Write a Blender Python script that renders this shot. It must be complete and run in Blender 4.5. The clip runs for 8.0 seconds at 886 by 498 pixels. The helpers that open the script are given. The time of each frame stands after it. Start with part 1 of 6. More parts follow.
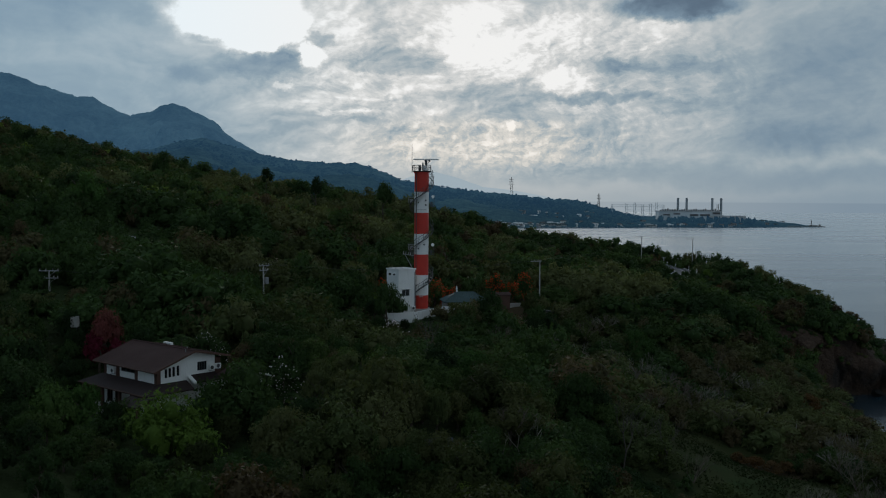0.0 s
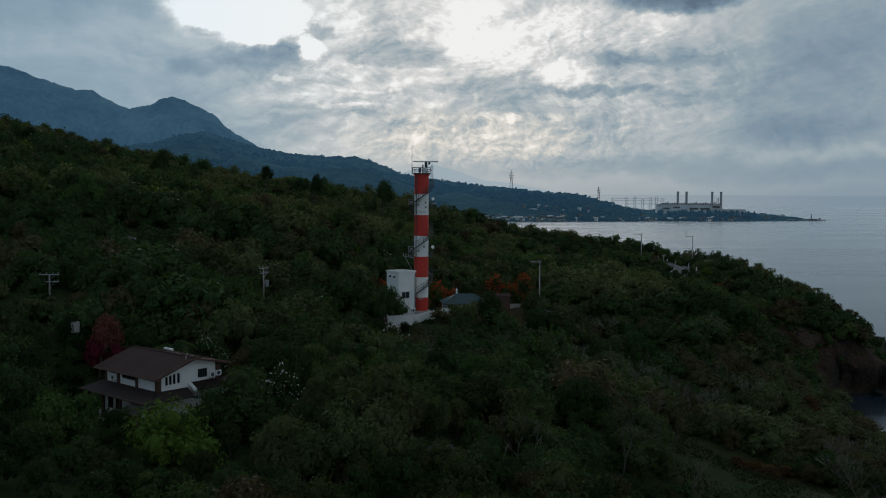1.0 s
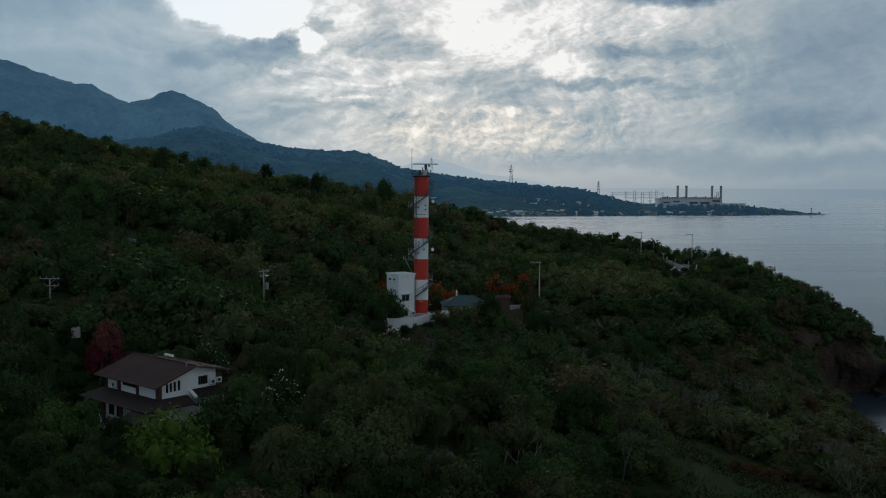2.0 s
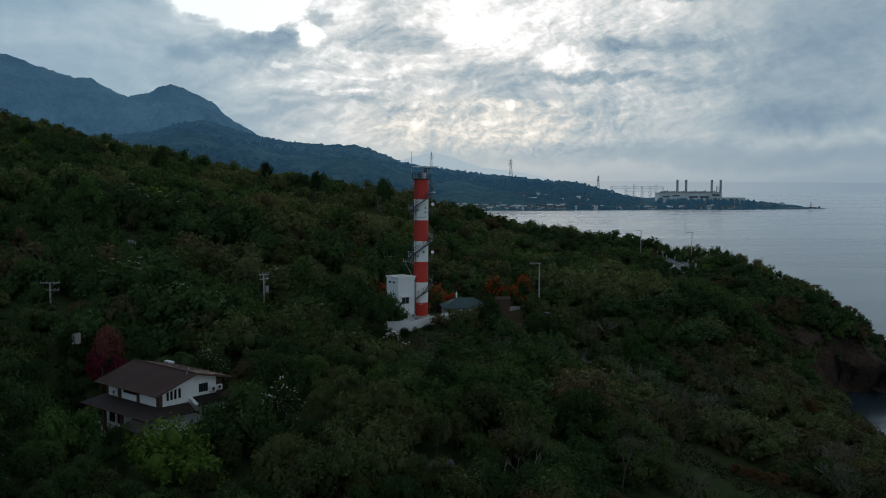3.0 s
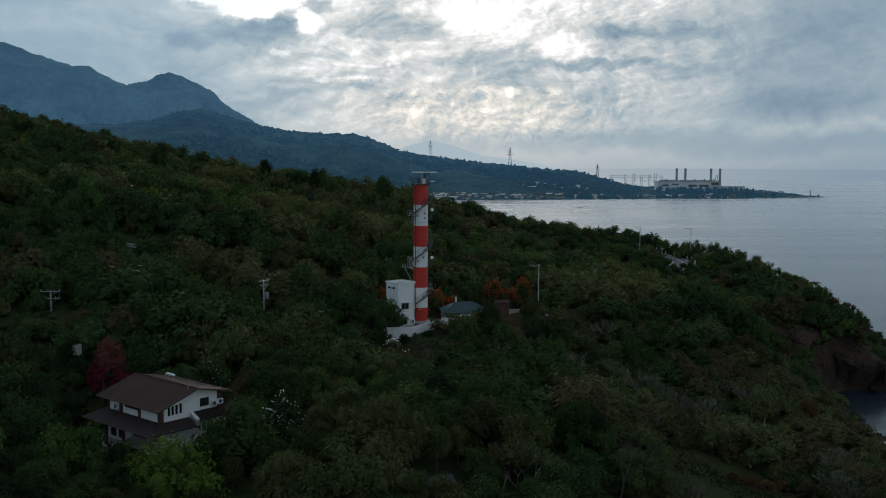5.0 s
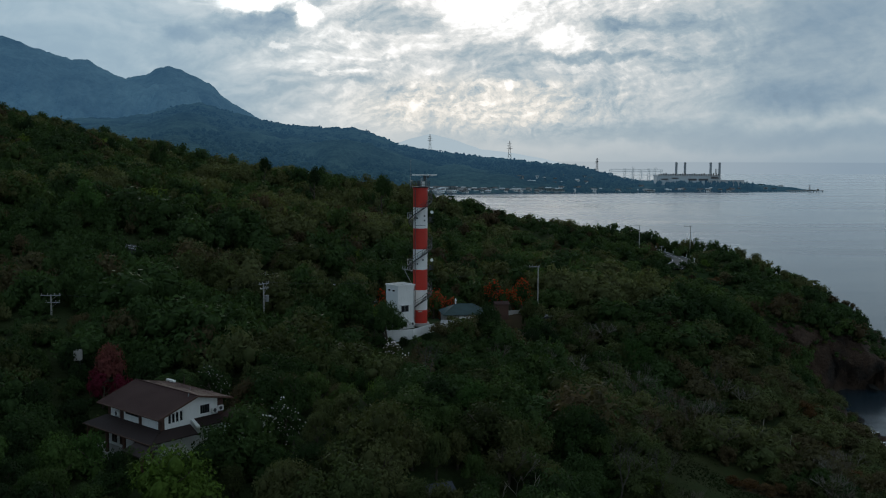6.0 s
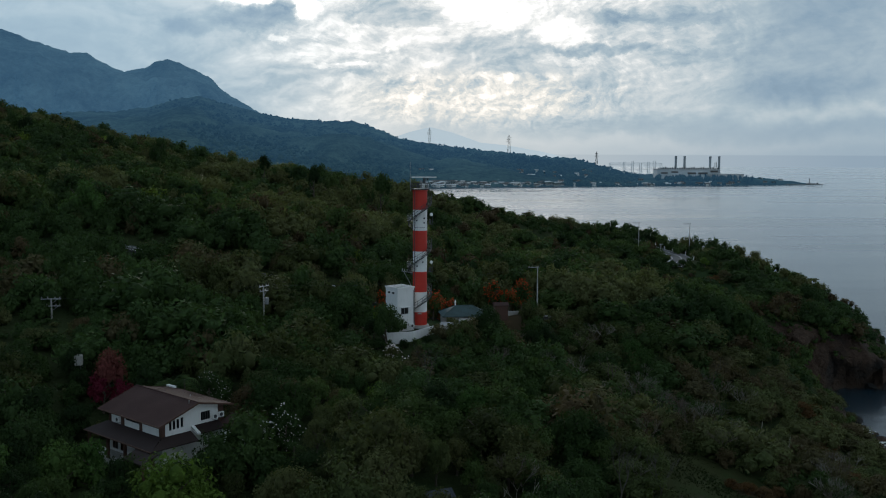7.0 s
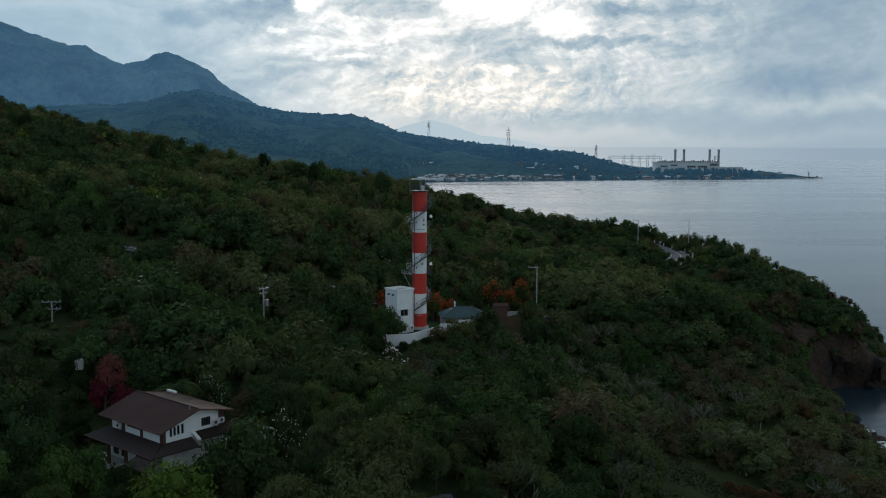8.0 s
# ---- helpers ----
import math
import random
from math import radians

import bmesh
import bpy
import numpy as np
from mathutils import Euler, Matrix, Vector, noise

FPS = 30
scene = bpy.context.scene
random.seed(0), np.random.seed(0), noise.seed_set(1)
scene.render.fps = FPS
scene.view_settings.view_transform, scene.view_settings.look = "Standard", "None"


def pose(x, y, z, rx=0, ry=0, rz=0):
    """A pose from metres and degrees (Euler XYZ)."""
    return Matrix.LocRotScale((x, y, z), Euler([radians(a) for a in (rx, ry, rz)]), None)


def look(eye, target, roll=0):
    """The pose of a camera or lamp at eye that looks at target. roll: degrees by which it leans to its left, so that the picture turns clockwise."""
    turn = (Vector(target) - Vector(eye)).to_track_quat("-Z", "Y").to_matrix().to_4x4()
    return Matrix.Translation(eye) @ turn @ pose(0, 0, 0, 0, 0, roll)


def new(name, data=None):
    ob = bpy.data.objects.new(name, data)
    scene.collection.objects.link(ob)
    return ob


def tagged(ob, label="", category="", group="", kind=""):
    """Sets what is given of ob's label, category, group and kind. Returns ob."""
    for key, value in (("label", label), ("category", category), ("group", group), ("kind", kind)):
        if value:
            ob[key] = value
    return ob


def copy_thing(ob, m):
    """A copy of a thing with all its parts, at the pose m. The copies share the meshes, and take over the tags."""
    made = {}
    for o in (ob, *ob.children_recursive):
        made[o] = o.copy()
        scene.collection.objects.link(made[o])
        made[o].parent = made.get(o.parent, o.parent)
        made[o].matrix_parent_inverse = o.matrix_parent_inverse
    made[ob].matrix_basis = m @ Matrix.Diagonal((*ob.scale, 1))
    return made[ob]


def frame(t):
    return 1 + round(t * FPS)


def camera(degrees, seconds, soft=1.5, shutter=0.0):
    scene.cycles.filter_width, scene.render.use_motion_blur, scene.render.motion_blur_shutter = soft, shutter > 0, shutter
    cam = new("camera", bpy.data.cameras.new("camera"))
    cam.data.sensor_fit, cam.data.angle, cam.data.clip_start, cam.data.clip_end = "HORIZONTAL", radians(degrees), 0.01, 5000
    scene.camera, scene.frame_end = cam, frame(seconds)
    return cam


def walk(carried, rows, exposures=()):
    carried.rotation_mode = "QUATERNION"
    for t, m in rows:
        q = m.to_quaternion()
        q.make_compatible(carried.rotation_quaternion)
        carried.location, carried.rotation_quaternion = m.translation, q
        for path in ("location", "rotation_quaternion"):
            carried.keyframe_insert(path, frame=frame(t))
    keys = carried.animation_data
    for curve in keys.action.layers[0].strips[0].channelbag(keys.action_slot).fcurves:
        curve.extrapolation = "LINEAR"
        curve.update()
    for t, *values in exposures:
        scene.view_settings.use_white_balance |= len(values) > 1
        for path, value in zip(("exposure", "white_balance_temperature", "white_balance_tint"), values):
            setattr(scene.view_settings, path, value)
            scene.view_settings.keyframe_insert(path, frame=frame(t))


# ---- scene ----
cam = camera(49.21, 8.0, soft=1.1)
# seconds, eye x, y, z, pitch, lean, yaw (metres, degrees); the sea lies at z = 0
PATH = [
    (0.00, 0.000, -0.000, 50.000, -2.870, 0.400, -0.000),
    (0.50, -0.014, -0.005, 50.818, -3.082, 0.389, -0.005),
    (1.00, -0.028, -0.012, 51.632, -3.287, 0.376, -0.011),
    (1.50, -0.043, -0.021, 52.441, -3.485, 0.361, -0.018),
    (2.25, -0.065, -0.040, 53.649, -3.774, 0.337, -0.030),
    (3.00, -0.088, -0.065, 54.853, -4.056, 0.311, -0.045),
    (3.50, -0.103, -0.086, 55.654, -4.242, 0.294, -0.056),
    (4.00, -0.119, -0.110, 56.456, -4.428, 0.278, -0.068),
    (4.50, -0.135, -0.137, 57.260, -4.614, 0.263, -0.081),
    (5.25, -0.160, -0.185, 58.470, -4.899, 0.243, -0.102),
    (6.00, -0.186, -0.241, 59.688, -5.193, 0.228, -0.125),
    (6.50, -0.203, -0.284, 60.506, -5.396, 0.221, -0.142),
    (7.00, -0.221, -0.331, 61.330, -5.606, 0.218, -0.160),
    (7.50, -0.238, -0.382, 62.161, -5.824, 0.219, -0.179),
    (8.00, -0.256, -0.439, 63.000, -6.052, 0.223, -0.199),
]
walk(cam, [(t, pose(x, y, z, 90 + tilt, 0, yaw) @ pose(0, 0, 0, 0, 0, lean)) for t, x, y, z, tilt, lean, yaw in PATH],
     exposures=[(0.0, -0.49), (1.5, -0.51), (3.0, -0.27), (4.0, -0.27), (6.0, -0.22), (7.0, -0.05), (8.0, 0.0)])

# ---------------------------------------------------------------- world and sun
SUN_AZ, SUN_EL = -11.8, 11.6
# cloud masses: direction x, z, half-width, half-height, brightening
GAPS = [(-0.206, 0.184, 0.058, 0.032, 0.55), (-0.169, 0.166, 0.034, 0.018, 0.50), (-0.130, 0.146, 0.013, 0.011, 0.45), (-0.103, 0.183, 0.023, 0.029, 0.13), (-0.158, 0.114, 0.009, 0.004, 0.14),
        (0.025, 0.160, 0.035, 0.029, 0.12), (0.068, 0.143, 0.032, 0.032, 0.12), (0.122, 0.118, 0.026, 0.012, 0.18), (0.170, 0.169, 0.076, 0.022, 0.17), (0.041, 0.193, 0.035, 0.012, 0.15),
        (-0.100, 0.089, 0.036, 0.003, 0.14), (0.137, 0.094, 0.023, 0.004, 0.12), (0.055, 0.077, 0.047, 0.004, 0.10)]
DARKS = [(-0.179, 0.136, 0.044, 0.016, -0.22), (-0.152, 0.154, 0.015, 0.013, -0.22), (-0.231, 0.160, 0.021, 0.010, -0.20), (-0.144, 0.172, 0.012, 0.008, -0.20), (-0.127, 0.163, 0.012, 0.007, -0.18),
         (-0.246, 0.125, 0.022, 0.013, -0.10), (-0.055, 0.142, 0.055, 0.013, -0.17), (-0.084, 0.084, 0.025, 0.006, -0.13), (0.220, 0.193, 0.055, 0.015, -0.42), (0.169, 0.137, 0.030, 0.008, -0.18),
         (0.241, 0.134, 0.041, 0.009, -0.13), (0.159, 0.105, 0.053, 0.006, -0.16), (0.057, 0.110, 0.061, 0.015, -0.11), (0.233, 0.096, 0.035, 0.008, -0.11), (-0.032, 0.077, 0.026, 0.005, -0.09)]
VEILS = [(-0.17, 0.165, 0.11, 0.06, 0.10), (0.09, 0.11, 0.22, 0.085, 0.07), (-0.316, 0.177, 0.123, 0.015, -0.07), (-0.342, 0.146, 0.076, 0.015, 0.06), (0.353, 0.100, 0.076, 0.034, -0.12), (0.333, 0.062, 0.064, 0.012, -0.15), (0.373, 0.148, 0.053, 0.023, -0.08),
         (0.356, 0.045, 0.064, 0.008, 0.06), (0.262, 0.031, 0.245, 0.011, -0.11), (0.20, 0.012, 0.20, 0.006, 0.05), (0.298, 0.136, 0.023, 0.032, 0.05), (0.043, 0.054, 0.099, 0.019, 0.08), (0.158, 0.040, 0.070, 0.008, 0.06),
         (-0.004, 0.129, 0.152, 0.070, 0.07), (-0.084, 0.037, 0.070, 0.029, 0.06)]


class Nodes:
    """Short ways to add nodes to a tree."""

    def __init__(self, tree):
        self.tree = tree

    def add(self, kind, inputs=()):
        n = self.tree.nodes.new(kind)
        for k, v in (inputs.items() if isinstance(inputs, dict) else enumerate(inputs)):
            self.put(v, n.inputs[k])
        return n

    def put(self, v, socket):
        if isinstance(v, bpy.types.NodeSocket):
            self.tree.links.new(v, socket)
        elif v is not None:
            socket.default_value = v

    def math(self, op, *v):
        n = self.tree.nodes.new("ShaderNodeMath")
        n.operation = op
        for k, x in enumerate(v):
            self.put(x, n.inputs[k])
        return n.outputs[0]

    def vec(self, op, *v):
        n = self.tree.nodes.new("ShaderNodeVectorMath")
        n.operation = op
        for k, x in enumerate(v):
            self.put(x, n.inputs[k])
        return n.outputs["Value"] if op in ("LENGTH", "DOT_PRODUCT", "DISTANCE") else n.outputs[0]

    def noise(self, vector, scale, detail=4.0, rough=0.55, distort=0.0, colour=False):
        n = self.add("ShaderNodeTexNoise", {"Vector": vector, "Scale": scale, "Detail": detail, "Roughness": rough, "Distortion": distort})
        return n.outputs["Color" if colour else "Fac"]

    def ramp(self, fac, stops):
        n = self.add("ShaderNodeValToRGB", [fac])
        while len(n.color_ramp.elements) < len(stops):
            n.color_ramp.elements.new(0.5)
        for e, (p, c) in zip(n.color_ramp.elements, stops):
            e.position, e.color = p, (*c, 1)
        return n.outputs[0]

    def step(self, v, a, b, lo=0.0, hi=1.0):
        n = self.tree.nodes.new("ShaderNodeMapRange")
        n.interpolation_type = "SMOOTHSTEP"
        for key, x in (("Value", v), ("From Min", a), ("From Max", b), ("To Min", lo), ("To Max", hi)):
            self.put(x, n.inputs[key])
        return n.outputs[0]

    def mix(self, fac, a, b, how="MIX"):
        n = self.tree.nodes.new("ShaderNodeMix")
        n.data_type, n.blend_type = "RGBA", how
        for v, s in ((fac, n.inputs[0]), (a, n.inputs[6]), (b, n.inputs[7])):
            self.put((*v, 1) if isinstance(v, tuple) and len(v) == 3 else v, s)
        return n.outputs[2]


def make_world():
    w = bpy.data.worlds.new("overcast_sky")
    scene.world = w
    w.use_nodes = True
    t = w.node_tree
    t.nodes.clear()
    N = Nodes(t)
    d = N.vec("NORMALIZE", N.add("ShaderNodeTexCoord").outputs["Generated"])
    xyz = N.add("ShaderNodeSeparateXYZ", [d]).outputs
    sun = (math.sin(radians(SUN_AZ)) * math.cos(radians(SUN_EL)), math.cos(radians(SUN_AZ)) * math.cos(radians(SUN_EL)), math.sin(radians(SUN_EL)))
    half = (0.5, 0.5, 0.5)
    # heaped cloud seen edge-on
    way = N.vec("NORMALIZE", N.vec("SUBTRACT", sun, d))

    def lay(step):
        """The direction, moved a little towards the sun; the heaps are wider than they are tall."""
        p = N.vec("ADD", d, N.vec("MULTIPLY", way, (step, step, step))) if step else d
        return N.vec("MULTIPLY", p, (1.0, 1.0, 1.9))
    warp = N.vec("MULTIPLY", N.vec("SUBTRACT", N.noise(lay(0.0), 7.0, 3.0, 0.5, 0.0, True), half), (0.09, 0.09, 0.07))

    def heaps(step):
        p = N.vec("ADD", lay(step), warp)
        return N.noise(p, 9.5, 10.0, 0.57, 0.0), N.noise(p, 31.0, 8.0, 0.58, 0.0)
    body, knots = heaps(0.0)
    body2, knots2 = heaps(0.007)
    relief = N.math("ADD", N.math("MULTIPLY", N.math("SUBTRACT", body, body2), 1.1), N.math("MULTIPLY", N.math("SUBTRACT", knots, knots2), 0.45))
    curl = N.vec("SUBTRACT", N.noise(N.vec("MULTIPLY", d, (1, 1, 1.4)), 24.0, 9.0, 0.66, 0.0, True), half)
    dw = N.vec("ADD", d, N.vec("MULTIPLY", curl, (0.050, 0.04, 0.036)))
    broad = N.vec("ADD", d, N.vec("MULTIPLY", N.vec("SUBTRACT", N.noise(d, 9.0, 6.0, 0.6, 0.0, True), half), (0.12, 0.08, 0.06)))
    total = N.math("ADD", 0.535, N.step(xyz[0], -0.26, 0.02, 0.0, 0.185))
    total = N.math("ADD", total, N.step(xyz[0], 0.14, 0.40, 0.0, -0.10))
    # thick and thin places of the layer
    lively = N.step(xyz[0], -0.36, -0.12, 0.35, 1.0)
    lively = N.math("MULTIPLY", lively, N.step(xyz[0], 0.16, 0.36, 1.0, 0.55))
    lively = N.math("MULTIPLY", lively, N.step(xyz[2], 0.015, 0.06, 0.25, 1.0))
    total = N.math("ADD", total, N.math("MULTIPLY", lively, N.step(body, 0.40, 0.61, 0.050, -0.065)))
    total = N.math("ADD", total, N.math("MULTIPLY", lively, N.step(knots, 0.38, 0.64, -0.026, 0.030)))

    def mass(total, where, rows, hard):
        for x, z, rx, rz, gain in rows:
            y = math.sqrt(1 - x * x - z * z)
            r = N.vec("LENGTH", N.vec("MULTIPLY", N.vec("SUBTRACT", where, (x, y, z)), (1 / rx, 1.0, 1 / rz)))
            total = N.math("ADD", total, N.math("MULTIPLY", N.step(r, 1.0 + hard, 1.0 - hard), gain))
        return total
    total = mass(total, broad, VEILS, 0.8)
    total = mass(total, dw, GAPS, 0.42)
    grey = mass(0.0, dw, DARKS, 0.38)
    ahead = mass(0.0, N.vec("ADD", dw, N.vec("MULTIPLY", way, (0.009, 0.009, 0.009))), DARKS, 0.38)
    total = N.math("ADD", total, N.math("MULTIPLY", grey, 1.05))
    total = N.math("ADD", total, N.math("MULTIPLY", N.math("MAXIMUM", N.math("SUBTRACT", ahead, grey), 0.0), 0.9))
    # the flanks that turn to the sun are bright, those that turn away are grey
    total = N.math("ADD", total, N.math("MULTIPLY", N.math("MULTIPLY", relief, lively), 0.55))
    # sunlit heaps low over the sea
    x, z = 0.05, 0.055
    r = N.vec("LENGTH", N.vec("MULTIPLY", N.vec("SUBTRACT", d, (x, math.sqrt(1 - x * x - z * z), z)), (1 / 0.15, 1.0, 1 / 0.034)))
    low = N.step(r, 1.3, 0.5)
    puffs = []
    for step in (0.0, 0.0045):
        p = N.vec("ADD", N.vec("ADD", d, N.vec("MULTIPLY", way, (step, step, step))), N.vec("ADD", N.vec("MULTIPLY", curl, (0.05, 0.05, 0.05)), warp))
        puffs.append(N.add("ShaderNodeTexVoronoi", {"Vector": N.vec("MULTIPLY", p, (1, 1, 1.2)), "Scale": 24.0, "Detail": 4.0, "Roughness": 0.62}).outputs["Distance"])
    lit = N.math("ADD", N.step(puffs[0], 0.15, 0.60, 0.036, -0.062), N.math("MULTIPLY", N.math("SUBTRACT", puffs[1], puffs[0]), 0.30))
    total = N.math("ADD", total, N.math("MULTIPLY", low, lit))
    # rounded heads of cloud across the middle of the layer
    x, z = 0.06, 0.115
    r = N.vec("LENGTH", N.vec("MULTIPLY", N.vec("SUBTRACT", d, (x, math.sqrt(1 - x * x - z * z), z)), (1 / 0.24, 1.0, 1 / 0.085)))
    heads = []
    for step in (0.0, 0.006):
        p = N.vec("ADD", N.vec("ADD", lay(step), warp), N.vec("MULTIPLY", curl, (0.035, 0.035, 0.035)))
        heads.append(N.add("ShaderNodeTexVoronoi", {"Vector": p, "Scale": 19.0, "Detail": 4.0, "Roughness": 0.6}).outputs["Distance"])
    lit = N.math("ADD", N.step(heads[0], 0.15, 0.62, 0.020, -0.020), N.math("MULTIPLY", N.math("SUBTRACT", heads[1], heads[0]), 0.28))
    total = N.math("ADD", total, N.math("MULTIPLY", N.step(r, 1.4, 0.6), lit))
    # a broad glow round the veiled sun
    near = N.vec("DOT_PRODUCT", d, sun)
    total = N.math("ADD", total, N.step(near, 0.93, 1.0, -0.02, 0.08))
    cloud = N.ramp(total, [(0.0, (0.10, 0.15, 0.22)), (0.25, (0.16, 0.235, 0.325)), (0.45, (0.27, 0.385, 0.495)), (0.62, (0.43, 0.535, 0.605)), (0.78, (0.67, 0.725, 0.75)), (0.90, (0.95, 0.96, 0.95)), (1.0, (1.25, 1.25, 1.24))])
    # warm light on the low heaps
    cloud = N.mix(N.math("MULTIPLY", low, N.step(total, 0.66, 0.86)), cloud, N.mix(1.0, cloud, (1.045, 1.0, 0.945), "MULTIPLY"))
    haze = N.ramp(N.math("ADD", 0.5, N.math("MULTIPLY", xyz[0], 0.9)), [(0.2, (0.36, 0.47, 0.56)), (0.55, (0.53, 0.60, 0.64)), (0.85, (0.30, 0.40, 0.495))])
    # bluer towards the mountain
    cloud = N.mix(N.step(xyz[0], -0.02, -0.34), cloud, N.mix(1.0, cloud, (0.90, 1.0, 1.07), "MULTIPLY"))
    # unseen upper sky, greyed to lower the light on land and sea
    cloud = N.mix(N.step(xyz[2], 0.205, 0.36, 0.0, 0.60), cloud, (0.25, 0.32, 0.39))
    cloud = N.mix(N.step(xyz[2], 0.04, 0.0, 0.0, 0.65), cloud, haze)
    # the far sea, below the horizon
    cloud = N.mix(N.step(xyz[2], 0.0006, -0.0006), cloud, N.mix(0.12, haze, (0.24, 0.32, 0.41)))
    sky = N.add("ShaderNodeTexSky")
    sky.sky_type, sky.sun_disc, sky.sun_elevation, sky.sun_rotation, sky.dust_density = "NISHITA", False, radians(SUN_EL), radians(SUN_AZ), 0.6
    a = N.add("ShaderNodeBackground", [sky.outputs[0], 0.05])
    b = N.add("ShaderNodeBackground", [cloud, 1.0])
    m = N.add("ShaderNodeMixShader", [0.985, a.outputs[0], b.outputs[0]])
    t.links.new(m.outputs[0], N.add("ShaderNodeOutputWorld").inputs[0])
    lamp = bpy.data.lights.new("sun", "SUN")
    lamp.energy, lamp.angle, lamp.color = 0.9, radians(14), (1.0, 0.95, 0.87)
    ob = new("sun", lamp)
    ob.matrix_world = look(tuple(1000 * s for s in sun), (0, 0, 0))


make_world()

# ---------------------------------------------------------------- materials


def material(name, base, rough=0.7, metal=0.0, vary=0.25, grain=(0.6, 9.0), bump=0.2, bump_scale=12.0, island=0.0, tint=None, spec=0.4,
             translucent=0.0, haze_glow=None, stain=None, depth=0.05, far_haze=None):
    """A surface with two scales of variation, grain relief and, where asked, a second tint, stains, scattered light in
    thin leaves or distance haze put in as emission.
    """
    m = bpy.data.materials.new(name)
    m.use_nodes = True
    t = m.node_tree
    t.nodes.clear()
    N = Nodes(t)
    co = N.add("ShaderNodeTexCoord").outputs["Object"]
    geo = N.add("ShaderNodeNewGeometry")
    info = N.add("ShaderNodeObjectInfo")
    big = N.noise(co, grain[0], 3.0)
    fine = N.noise(co, grain[1], 5.0, 0.65)
    v = N.math("ADD", N.math("MULTIPLY", N.math("SUBTRACT", big, 0.5), 2 * vary), N.math("MULTIPLY", N.math("SUBTRACT", fine, 0.5), 1.4 * vary))
    v = N.math("ADD", v, 1.0)
    v = N.math("ADD", v, N.math("MULTIPLY", N.math("SUBTRACT", info.outputs["Random"], 0.5), vary))
    if island:
        v = N.math("ADD", v, N.math("MULTIPLY", N.math("SUBTRACT", geo.outputs["Random Per Island"], 0.5), 2 * island))
    col = N.mix(0.0, base, base)
    if tint:
        col = N.mix(N.step(N.math("ADD", N.noise(co, grain[0] * 0.6, 4.0), N.math("MULTIPLY", N.math("SUBTRACT", info.outputs["Random"], 0.5), 0.5)), 0.40, 0.62), base, tint)
    if stain:
        drip = N.vec("MULTIPLY", co, (2.2, 2.2, 0.35))
        col = N.mix(N.step(N.noise(drip, 1.4, 6.0, 0.7), 0.52, 0.78, 0.0, 0.75), col, stain)
    col = N.mix(1.0, col, N.add("ShaderNodeCombineXYZ", [v, v, v]).outputs[0], "MULTIPLY")
    b = N.add("ShaderNodeBsdfPrincipled", {"Base Color": col, "Roughness": rough, "Metallic": metal, "Specular IOR Level": spec})
    if bump:
        bp = N.add("ShaderNodeBump", {"Strength": bump, "Distance": depth, "Height": N.noise(co, bump_scale, 5.0, 0.6)})
        t.links.new(bp.outputs[0], b.inputs["Normal"])
    out = b.outputs[0]
    # distance haze, emitted by the surface itself
    if haze_glow:
        b.inputs["Emission Color"].default_value, b.inputs["Emission Strength"].default_value = (*haze_glow, 1), 1.0
        # painted haze turns stronger and bluer along y, away from the shore
        if far_haze:
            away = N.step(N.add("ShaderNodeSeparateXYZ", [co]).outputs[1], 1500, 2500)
            t.links.new(N.mix(away, haze_glow, far_haze), b.inputs["Emission Color"])
    if translucent:
        tr = N.add("ShaderNodeBsdfTranslucent", [N.mix(1.0, col, (1.25, 1.35, 0.7), "MULTIPLY")])
        out = N.add("ShaderNodeMixShader", [translucent, out, tr.outputs[0]]).outputs[0]
    t.links.new(out, N.add("ShaderNodeOutputMaterial").inputs[0])
    return m


def leaf(name, base, tint=None, island=0.16, vary=0.50, translucent=0.25):
    base = tuple(c * k for c, k in zip(base, (1.15, 1.02, 1.16)))
    tint = tint and tuple(c * k for c, k in zip(tint, (1.22, 1.08, 1.22)))
    return material(name, base, 0.7, 0, vary, (0.13, 1.1), 0.0, 2.6, island, tint, 0.08, translucent, None, None, 0.25)


def sea_material():
    m = bpy.data.materials.new("sea_water")
    m.use_nodes = True
    N = Nodes(m.node_tree)
    b = m.node_tree.nodes["Principled BSDF"]
    co = N.add("ShaderNodeTexCoord").outputs["Object"]
    swell = N.noise(N.vec("MULTIPLY", co, (0.05, 0.11, 1)), 1.0, 5.0, 0.6)
    chop = N.noise(N.vec("MULTIPLY", co, (0.5, 0.9, 1)), 1.0, 4.0, 0.6)
    lanes = N.noise(N.vec("MULTIPLY", co, (0.0016, 0.009, 1)), 1.0, 4.0, 0.6)
    h = N.math("ADD", N.math("MULTIPLY", swell, 1.6), N.math("MULTIPLY", chop, 0.25))
    bp = N.add("ShaderNodeBump", {"Strength": 0.3, "Distance": 0.5, "Height": h})
    deep = N.add("ShaderNodeBsdfDiffuse", [N.mix(lanes, (0.008, 0.020, 0.030), (0.018, 0.036, 0.048))])
    gloss = N.add("ShaderNodeBsdfGlossy", {"Color": N.mix(N.step(lanes, 0.40, 0.60), (1.0, 1.0, 1.0), (0.92, 0.935, 0.955)), "Roughness": N.step(lanes, 0.35, 0.65, 0.15, 0.30), "Normal": bp.outputs[0]})
    mixer = N.add("ShaderNodeMixShader", [N.add("ShaderNodeFresnel", {"IOR": 1.36}).outputs[0], deep.outputs[0], gloss.outputs[0]])
    m.node_tree.nodes.remove(b)
    m.node_tree.links.new(mixer.outputs[0], m.node_tree.nodes["Material Output"].inputs[0])
    return m


